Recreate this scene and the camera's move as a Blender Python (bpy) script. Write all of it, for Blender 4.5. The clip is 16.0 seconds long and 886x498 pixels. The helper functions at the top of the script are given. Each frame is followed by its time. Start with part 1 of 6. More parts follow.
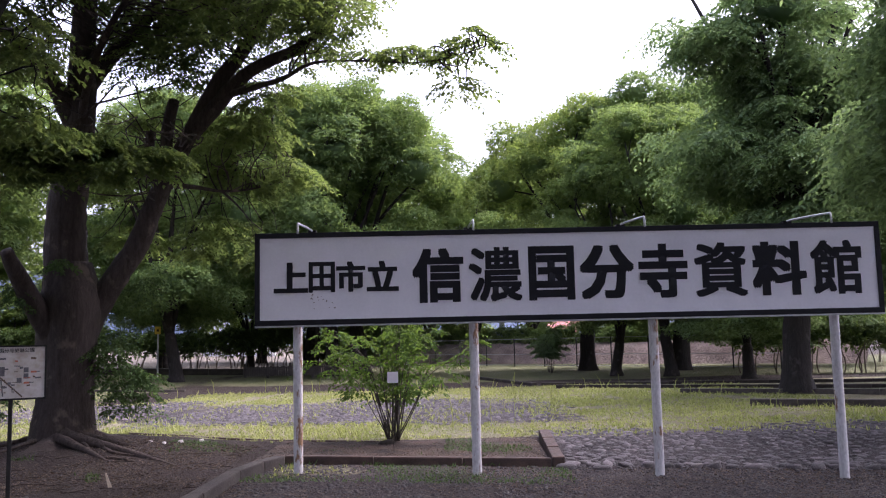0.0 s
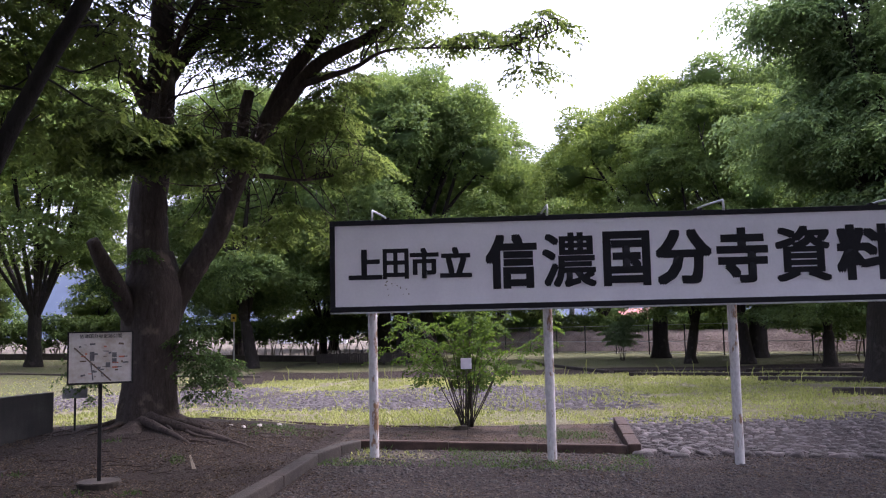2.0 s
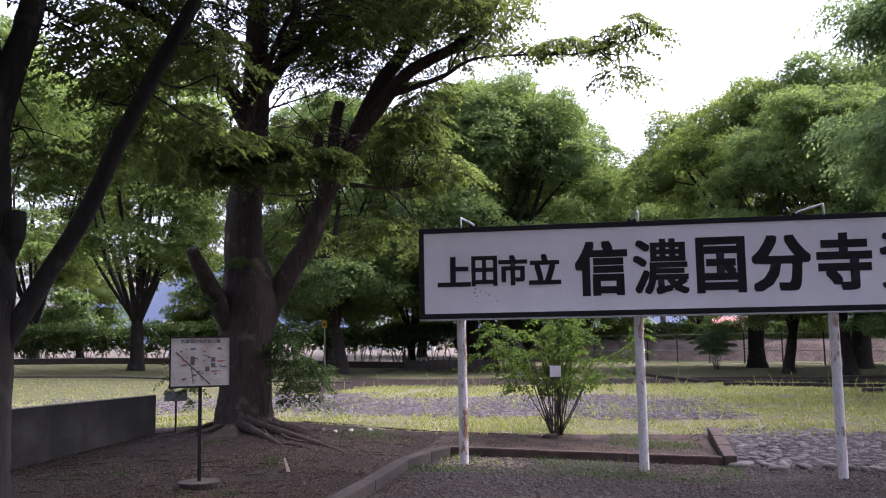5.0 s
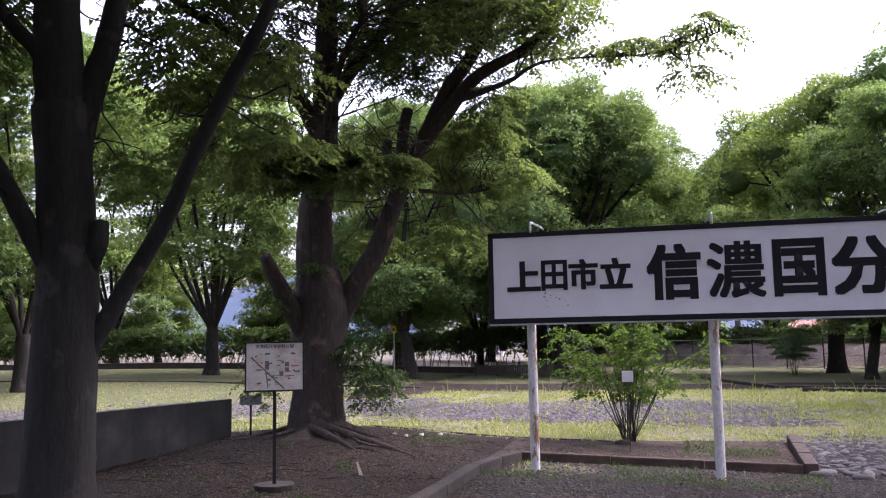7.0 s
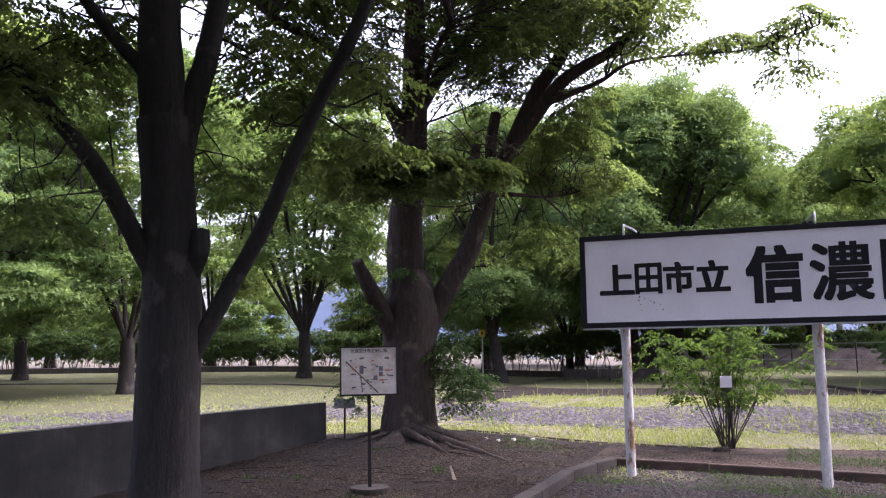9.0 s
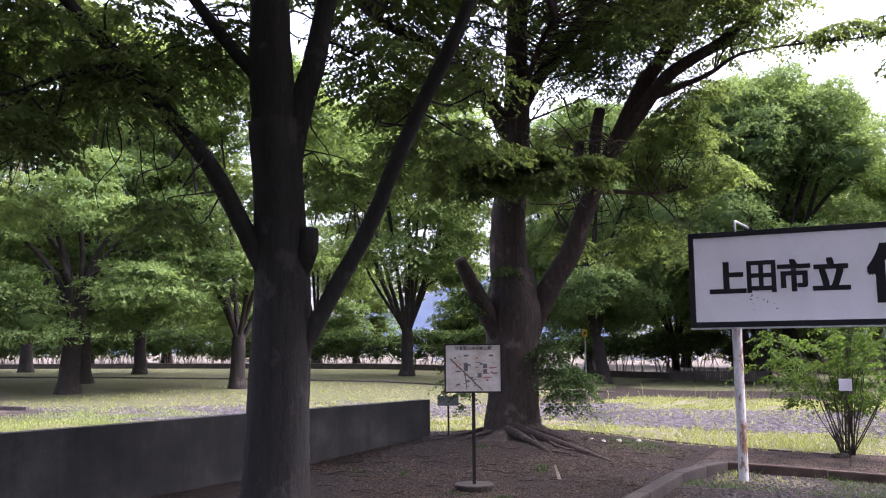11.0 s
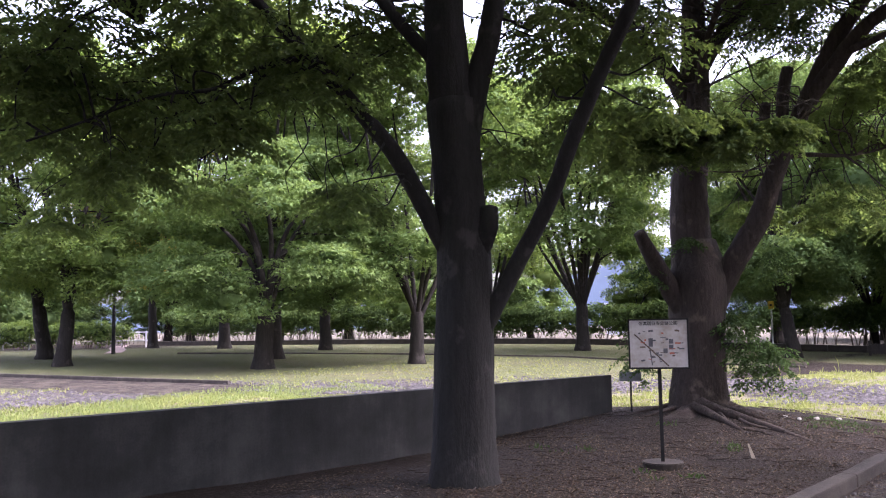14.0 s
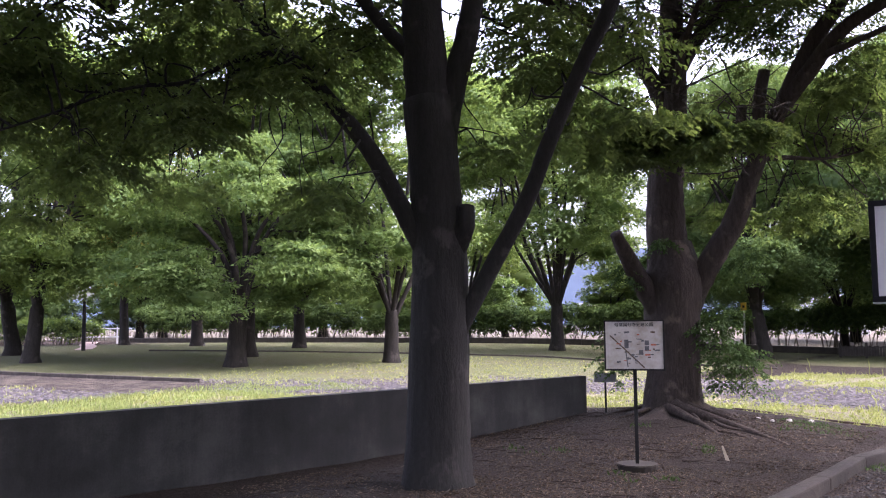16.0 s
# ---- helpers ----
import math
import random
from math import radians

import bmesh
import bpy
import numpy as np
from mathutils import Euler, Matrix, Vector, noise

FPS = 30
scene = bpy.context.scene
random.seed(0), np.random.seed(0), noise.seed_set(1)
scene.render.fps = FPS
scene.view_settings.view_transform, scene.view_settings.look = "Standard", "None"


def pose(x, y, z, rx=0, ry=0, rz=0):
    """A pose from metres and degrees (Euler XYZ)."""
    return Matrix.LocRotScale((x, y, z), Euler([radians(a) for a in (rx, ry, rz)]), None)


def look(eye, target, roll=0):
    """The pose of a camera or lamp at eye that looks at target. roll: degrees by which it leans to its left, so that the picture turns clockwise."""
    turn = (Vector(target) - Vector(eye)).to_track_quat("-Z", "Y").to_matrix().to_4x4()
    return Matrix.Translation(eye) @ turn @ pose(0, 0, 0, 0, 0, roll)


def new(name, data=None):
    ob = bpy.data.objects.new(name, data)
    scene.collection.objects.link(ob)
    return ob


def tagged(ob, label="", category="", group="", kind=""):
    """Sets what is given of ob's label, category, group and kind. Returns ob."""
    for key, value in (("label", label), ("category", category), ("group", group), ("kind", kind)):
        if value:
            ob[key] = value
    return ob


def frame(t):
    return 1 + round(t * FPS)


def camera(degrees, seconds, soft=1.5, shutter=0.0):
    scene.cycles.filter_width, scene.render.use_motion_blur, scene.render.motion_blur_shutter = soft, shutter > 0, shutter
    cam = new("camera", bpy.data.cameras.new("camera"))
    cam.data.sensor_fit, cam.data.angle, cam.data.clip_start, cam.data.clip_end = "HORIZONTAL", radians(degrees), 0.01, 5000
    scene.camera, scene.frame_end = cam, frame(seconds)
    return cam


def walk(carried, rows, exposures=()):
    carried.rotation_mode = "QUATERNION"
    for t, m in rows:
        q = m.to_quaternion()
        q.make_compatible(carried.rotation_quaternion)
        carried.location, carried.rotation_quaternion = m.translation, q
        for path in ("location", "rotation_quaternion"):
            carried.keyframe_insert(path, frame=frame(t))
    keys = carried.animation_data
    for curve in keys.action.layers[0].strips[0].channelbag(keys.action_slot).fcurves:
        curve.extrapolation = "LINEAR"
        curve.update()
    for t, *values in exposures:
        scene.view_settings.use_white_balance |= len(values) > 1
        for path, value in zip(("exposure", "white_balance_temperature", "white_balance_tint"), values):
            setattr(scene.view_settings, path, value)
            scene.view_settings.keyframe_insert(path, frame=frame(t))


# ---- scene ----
cam = camera(54.3, 16.0, 1.15)
PATH = [
    (0, (0.143, 0.147, 1.510), (0.1416, 2.1354, 1.7220), -1.31),
    (0.5, (0.133, 0.146, 1.510), (0.0664, 2.1350, 1.7113), -1.49),
    (1, (0.113, 0.146, 1.505), (-0.0068, 2.1333, 1.6906), -1.61),
    (1.5, (0.097, 0.153, 1.498), (-0.0476, 2.1395, 1.6808), -1.47),
    (2, (0.084, 0.146, 1.494), (-0.0756, 2.1307, 1.6813), -1.31),
    (2.5, (0.077, 0.143, 1.489), (-0.1003, 2.1253, 1.6837), -1.17),
    (3, (0.080, 0.130, 1.491), (-0.1270, 2.1088, 1.6948), -1.08),
    (3.5, (0.078, 0.118, 1.492), (-0.1721, 2.0918, 1.6990), -1.09),
    (4, (0.072, 0.120, 1.488), (-0.2327, 2.0865, 1.6911), -0.91),
    (6.5, (0.065, 0.106, 1.497), (-0.3766, 2.0435, 1.7193), -1.21),
    (7, (0.050, 0.105, 1.491), (-0.4599, 2.0260, 1.7127), -1.04),
    (7.5, (0.038, 0.098, 1.498), (-0.5295, 2.0022, 1.7243), -1.12),
    (8, (0.017, 0.094, 1.499), (-0.6009, 1.9822, 1.7331), -1.13),
    (8.5, (0.005, 0.094, 1.493), (-0.6589, 1.9666, 1.7249), -1.01),
    (9, (-0.003, 0.093, 1.503), (-0.7025, 1.9524, 1.7365), -1.02),
    (9.5, (-0.015, 0.085, 1.503), (-0.7637, 1.9238, 1.7434), -0.84),
    (10, (-0.025, 0.089, 1.497), (-0.8334, 1.9021, 1.7390), -0.75),
    (12.5, (-0.044, 0.066, 1.477), (-1.0475, 1.7809, 1.7042), -0.46),
    (13, (-0.052, 0.067, 1.497), (-1.0830, 1.7658, 1.7215), -0.78),
    (13.5, (-0.068, 0.054, 1.501), (-1.2007, 1.6902, 1.6992), -0.57),
    (14, (-0.120, 0.032, 1.502), (-1.3638, 1.5876, 1.6840), -0.93),
    (14.5, (-0.176, 0.033, 1.518), (-1.4192, 1.5890, 1.6943), -1.50),
    (15, (-0.205, 0.055, 1.525), (-1.3717, 1.6700, 1.6987), -2.08),
    (15.5, (-0.182, 0.100, 1.516), (-1.3389, 1.7233, 1.6795), -1.11),
    (16, (-0.183, 0.110, 1.515), (-1.3825, 1.7004, 1.6932), -0.50),
]
EXPOSURES = [(t, stops, 5900, 30) for t, stops in ((0.0, 2.05), (4.0, 2.06), (7.0, 2.24), (10.0, 2.50), (12.5, 2.62), (16.0, 2.62))]
walk(cam, [(t, look(eye, target, roll)) for t, eye, target, roll in PATH], EXPOSURES)

# ---- sky and sun: bright overcast ----
SUN_ELEV, SUN_AZ = radians(55), radians(62)
world = bpy.data.worlds.new("overcast_sky")
scene.world = world
world.use_nodes = True
wn, wl = world.node_tree.nodes, world.node_tree.links
wn.clear()
w_sky = wn.new("ShaderNodeTexSky")
w_sky.sky_type = "NISHITA"
w_sky.sun_disc = False
w_sky.sun_elevation, w_sky.sun_rotation = SUN_ELEV, SUN_AZ
w_sky.air_density, w_sky.dust_density, w_sky.ozone_density = 1.0, 6.0, 0.6
w_hs = wn.new("ShaderNodeHueSaturation")
w_hs.inputs["Saturation"].default_value = 0.50
w_bg = wn.new("ShaderNodeBackground")
w_bg.inputs["Strength"].default_value = 0.15
w_out = wn.new("ShaderNodeOutputWorld")
wl.new(w_sky.outputs[0], w_hs.inputs["Color"])
wl.new(w_hs.outputs[0], w_bg.inputs["Color"])
wl.new(w_bg.outputs[0], w_out.inputs["Surface"])
sun = new("sun", bpy.data.lights.new("sun", "SUN"))
sun.data.energy, sun.data.angle, sun.data.color = 0.6, radians(40), (1.0, 0.98, 0.95)
sun.matrix_world = look((0, 0, 30), (-30 * math.sin(SUN_AZ) / math.tan(SUN_ELEV), -30 * math.cos(SUN_AZ) / math.tan(SUN_ELEV), 0))


# ---- materials ----
def ramp(nt, fac, stops):
    n = nt.nodes.new("ShaderNodeValToRGB")
    while len(n.color_ramp.elements) < len(stops):
        n.color_ramp.elements.new(0.5)
    for e, (p, c) in zip(n.color_ramp.elements, stops):
        e.position, e.color = p, (*c, 1)
    nt.links.new(fac, n.inputs[0])
    return n.outputs[0]


def tex_noise(nt, scale, detail=4, rough=0.55, vec=None, dims=None):
    n = nt.nodes.new("ShaderNodeTexNoise")
    n.inputs["Scale"].default_value, n.inputs["Detail"].default_value, n.inputs["Roughness"].default_value = scale, detail, rough
    if vec is not None:
        nt.links.new(vec, n.inputs["Vector"])
    return n.outputs["Fac"]


def mix(nt, fac, a, b, mode="MIX"):
    n = nt.nodes.new("ShaderNodeMix")
    n.data_type, n.blend_type = "RGBA", mode
    for sock, v in ((n.inputs[0], fac), (n.inputs[6], a), (n.inputs[7], b)):
        if isinstance(v, (int, float)):
            sock.default_value = v
        elif isinstance(v, tuple):
            sock.default_value = (*v, 1)
        else:
            nt.links.new(v, sock)
    return n.outputs[2]


def math_node(nt, op, a, b=0.0, clamp=False):
    n = nt.nodes.new("ShaderNodeMath")
    n.operation, n.use_clamp = op, clamp
    for sock, v in zip(n.inputs, (a, b)):
        if isinstance(v, (int, float)):
            sock.default_value = v
        else:
            nt.links.new(v, sock)
    return n.outputs[0]


def stretched(nt, sx, sy, sz):
    c = nt.nodes.new("ShaderNodeTexCoord")
    m = nt.nodes.new("ShaderNodeMapping")
    m.inputs["Scale"].default_value = (sx, sy, sz)
    nt.links.new(c.outputs["Object"], m.inputs["Vector"])
    return m.outputs[0]


def object_random(nt):
    return nt.nodes.new("ShaderNodeObjectInfo").outputs["Random"]


def island_random(nt):
    return nt.nodes.new("ShaderNodeNewGeometry").outputs["Random Per Island"]


def bump(nt, height, strength, dist):
    n = nt.nodes.new("ShaderNodeBump")
    n.inputs["Strength"].default_value, n.inputs["Distance"].default_value = strength, dist
    nt.links.new(height, n.inputs["Height"])
    return n.outputs[0]


def material(name, build):
    m = bpy.data.materials.new(name)
    m.use_nodes = True
    nt = m.node_tree
    nt.nodes.clear()
    out = nt.nodes.new("ShaderNodeOutputMaterial")
    nt.links.new(build(nt), out.inputs["Surface"])
    return m


def surface(nt, color, rough=0.8, normal=None, metal=0.0, spec=0.4):
    p = nt.nodes.new("ShaderNodeBsdfPrincipled")
    for key, v in (("Base Color", color), ("Roughness", rough), ("Metallic", metal), ("Specular IOR Level", spec)):
        if isinstance(v, tuple):
            p.inputs[key].default_value = (*v, 1)
        elif isinstance(v, (int, float)):
            p.inputs[key].default_value = v
        else:
            nt.links.new(v, p.inputs[key])
    if normal is not None:
        nt.links.new(normal, p.inputs["Normal"])
    return p.outputs[0]


def plain(name, lo, hi, scale=6.0, rough=0.8, relief=0.3, grain=60.0, dist=0.01, metal=0.0):
    """A worn surface: large stains between two colours, fine grain and relief."""
    def build(nt):
        big = tex_noise(nt, scale, 5, 0.6, stretched(nt, 1, 1, 1))
        fine = tex_noise(nt, grain, 3, 0.6, stretched(nt, 1, 1, 1))
        col = ramp(nt, math_node(nt, "ADD", math_node(nt, "MULTIPLY", big, 0.7), math_node(nt, "MULTIPLY", fine, 0.3)), [(0.35, lo), (0.68, hi)])
        return surface(nt, col, rough, bump(nt, math_node(nt, "ADD", fine, big), relief, dist), metal)
    return material(name, build)


def leaf_material(name, dark, light, glow, share=0.45, vary=False):
    """Leaves: every leaf its own shade, light shining through thin blades."""
    def build(nt):
        patch = tex_noise(nt, 0.55, 2, 0.5, stretched(nt, 1, 1, 1))
        pick = math_node(nt, "ADD", math_node(nt, "MULTIPLY", island_random(nt), 0.45), math_node(nt, "MULTIPLY", patch, 0.75))
        col = ramp(nt, pick, [(0.3, dark), (0.8, light)])
        thin = ramp(nt, pick, [(0.2, tuple(c * 0.8 for c in glow)), (0.85, glow)])
        if vary:
            tint = ramp(nt, object_random(nt), [(0.0, (0.86, 0.86, 1.0)), (0.5, (1.0, 0.97, 0.98)), (1.0, (1.16, 1.06, 0.86))])
            col, thin = mix(nt, 1.0, col, tint, "MULTIPLY"), mix(nt, 1.0, thin, tint, "MULTIPLY")
        front = surface(nt, col, 0.65, None, 0.0, 0.07)
        tl = nt.nodes.new("ShaderNodeBsdfTranslucent")
        nt.links.new(thin, tl.inputs["Color"])
        ms = nt.nodes.new("ShaderNodeMixShader")
        ms.inputs[0].default_value = share
        nt.links.new(front, ms.inputs[1])
        nt.links.new(tl.outputs[0], ms.inputs[2])
        return ms.outputs[0]
    return material(name, build)


def bark_material(name, lo, hi, patch, relief=0.7):
    def build(nt):
        v = stretched(nt, 9, 9, 1.6)
        ridges = tex_noise(nt, 2.2, 6, 0.65, v)
        blot = tex_noise(nt, 3.0, 4, 0.6, stretched(nt, 1, 1, 0.8))
        fine = tex_noise(nt, 45, 3, 0.6, stretched(nt, 1, 1, 0.5))
        col = ramp(nt, math_node(nt, "ADD", math_node(nt, "MULTIPLY", ridges, 0.7), math_node(nt, "MULTIPLY", fine, 0.3)), [(0.3, lo), (0.7, hi)])
        col = mix(nt, ramp(nt, blot, [(0.58, (0, 0, 0)), (0.66, (1, 1, 1))]), col, patch)
        return surface(nt, col, 0.9, bump(nt, math_node(nt, "ADD", ridges, math_node(nt, "MULTIPLY", fine, 0.4)), relief, 0.03), 0.0, 0.25)
    return material(name, build)


LEAF_ZELKOVA = leaf_material("zelkova_leaves", (0.042, 0.070, 0.043), (0.086, 0.126, 0.056), (0.205, 0.275, 0.056), 0.46)
LEAF_FAR = leaf_material("far_leaves", (0.052, 0.098, 0.042), (0.152, 0.222, 0.074), (0.25, 0.36, 0.080), 0.42, True)
LEAF_DARK = leaf_material("dark_leaves", (0.084, 0.136, 0.078), (0.18, 0.255, 0.128), (0.26, 0.38, 0.12), 0.42)
LEAF_GOLD = leaf_material("yellowing_leaves", (0.16, 0.17, 0.035), (0.36, 0.30, 0.06), (0.46, 0.38, 0.06), 0.4)
# Hedge heart tone, darker than LEAF_FAR: inner shade is put into the colour.
LEAF_INNER_SHADE = leaf_material("inner_shade_leaves", (0.050, 0.085, 0.042), (0.115, 0.165, 0.07), (0.14, 0.21, 0.05), 0.3)
LEAF_HEDGE = leaf_material("hedge_leaves", (0.040, 0.070, 0.026), (0.105, 0.155, 0.046), (0.13, 0.19, 0.03), 0.32)
LEAF_SHRUB = leaf_material("shrub_leaves", (0.018, 0.042, 0.012), (0.060, 0.108, 0.022), (0.115, 0.185, 0.025), 0.42)
LEAF_SHOOT = leaf_material("shoot_leaves", (0.030, 0.054, 0.024), (0.070, 0.112, 0.042), (0.10, 0.16, 0.04), 0.4)
GRASS_STRIP = leaf_material("fresh_grass", (0.13, 0.17, 0.055), (0.27, 0.33, 0.11), (0.33, 0.41, 0.12), 0.38)
GRASS_BLADE = leaf_material("grass_blades", (0.15, 0.19, 0.055), (0.37, 0.38, 0.13), (0.34, 0.39, 0.11), 0.35)
LITTER = leaf_material("fallen_leaves", (0.030, 0.020, 0.013), (0.165, 0.125, 0.095), (0.08, 0.05, 0.02), 0.1)
BARK = bark_material("zelkova_bark", (0.0195, 0.0150, 0.0138), (0.066, 0.0515, 0.046), (0.100, 0.078, 0.067))
BARK_FAR = bark_material("grey_bark", (0.0125, 0.0105, 0.0095), (0.033, 0.0275, 0.0245), (0.050, 0.043, 0.038))
BARK_GREY = bark_material("grey_smooth_bark", (0.0108, 0.0100, 0.0098), (0.0255, 0.0235, 0.0230), (0.039, 0.0355, 0.034), 0.45)
ROOT_BARK = bark_material("root_bark", (0.018, 0.0135, 0.0115), (0.074, 0.056, 0.047), (0.088, 0.068, 0.057), 0.9)
TWIG = plain("twig_bark", (0.07, 0.055, 0.04), (0.16, 0.13, 0.09), 8)


def streaked_concrete():
    """Old poured concrete: broad stains, dark runs down the face, fine pits."""
    def build(nt):
        big = tex_noise(nt, 1.3, 6, 0.62, stretched(nt, 1, 1, 1))
        runs = tex_noise(nt, 2.4, 5, 0.7, stretched(nt, 2.2, 2.2, 0.25))
        fine = tex_noise(nt, 45, 3, 0.6, stretched(nt, 1, 1, 1))
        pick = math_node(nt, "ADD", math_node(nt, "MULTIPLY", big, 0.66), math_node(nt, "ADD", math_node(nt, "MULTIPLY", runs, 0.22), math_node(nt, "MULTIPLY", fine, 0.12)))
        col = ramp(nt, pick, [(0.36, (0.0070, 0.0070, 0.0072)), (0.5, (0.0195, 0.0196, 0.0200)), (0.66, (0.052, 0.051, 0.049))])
        return surface(nt, col, 0.85, bump(nt, math_node(nt, "ADD", fine, runs), 0.3, 0.01))
    return material("streaked_concrete", build)


CONCRETE_DARK = streaked_concrete()
KERB = plain("kerb_concrete", (0.0105, 0.0080, 0.0066), (0.040, 0.0312, 0.0262), 3.5, 0.9, 0.7, 45)
BRICK_RED = plain("brick_edging", (0.028, 0.0185, 0.015), (0.088, 0.057, 0.046), 7, 0.9, 0.4, 80)


def stone_material(name, tone):
    def build(nt):
        r = object_random(nt)
        i = island_random(nt)
        pick = math_node(nt, "FRACT", math_node(nt, "ADD", r, i))
        fine = tex_noise(nt, 30, 4, 0.6, stretched(nt, 1, 1, 1))
        col = ramp(nt, pick, [(0.0, (0.060, 0.050, 0.056)), (0.5, (0.122, 0.101, 0.110)), (0.85, (0.19, 0.16, 0.168)), (1.0, (0.34, 0.29, 0.29))])
        col = mix(nt, 0.45, col, ramp(nt, fine, [(0.3, (0.07, 0.062, 0.06)), (0.7, (0.26, 0.235, 0.225))]))
        col = mix(nt, 1.0, col, (tone, tone, tone), "MULTIPLY")
        return surface(nt, col, 0.8, bump(nt, fine, 0.5, 0.01))
    return material(name, build)


STONE = stone_material("river_stone", 0.42)
GRAVEL_STONE = stone_material("gravel_stone", 0.25)
WHITE_PANEL = plain("white_sign_panel", (0.60, 0.585, 0.645), (0.72, 0.70, 0.76), 1.5, 0.45, 0.05, 30)
BLACK_PAINT = plain("black_sign_paint", (0.003, 0.003, 0.006), (0.008, 0.008, 0.013), 5, 0.85, 0.05, 30)
DARK_METAL = plain("dark_painted_metal", (0.005, 0.005, 0.006), (0.016, 0.015, 0.015), 9, 0.85, 0.15, 60)
GREY_METAL = plain("galvanised_metal", (0.32, 0.33, 0.34), (0.52, 0.53, 0.54), 8, 0.45, 0.1, 60, 0.005, 0.5)
KERB_DARK = plain("dark_kerb_stone", (0.028, 0.023, 0.021), (0.082, 0.068, 0.060), 5, 0.9, 0.4, 70)
DARK_WOOD = plain("dark_stained_wood", (0.020, 0.016, 0.0135), (0.055, 0.045, 0.036), 4, 0.8, 0.3, 40)


def rusty_paint():
    def build(nt):
        big = tex_noise(nt, 3.2, 6, 0.7, stretched(nt, 2, 2, 0.7))
        fine = tex_noise(nt, 40, 4, 0.6, stretched(nt, 1, 1, 0.4))
        paint = ramp(nt, fine, [(0.3, (0.38, 0.36, 0.37)), (0.7, (0.58, 0.555, 0.565))])
        rust = ramp(nt, fine, [(0.3, (0.10, 0.055, 0.03)), (0.7, (0.30, 0.17, 0.09))])
        col = mix(nt, ramp(nt, big, [(0.555, (0, 0, 0)), (0.62, (1, 1, 1))]), paint, rust)
        return surface(nt, col, 0.6, bump(nt, big, 0.3, 0.005))
    return material("rusty_white_paint", build)


POST_PAINT = rusty_paint()


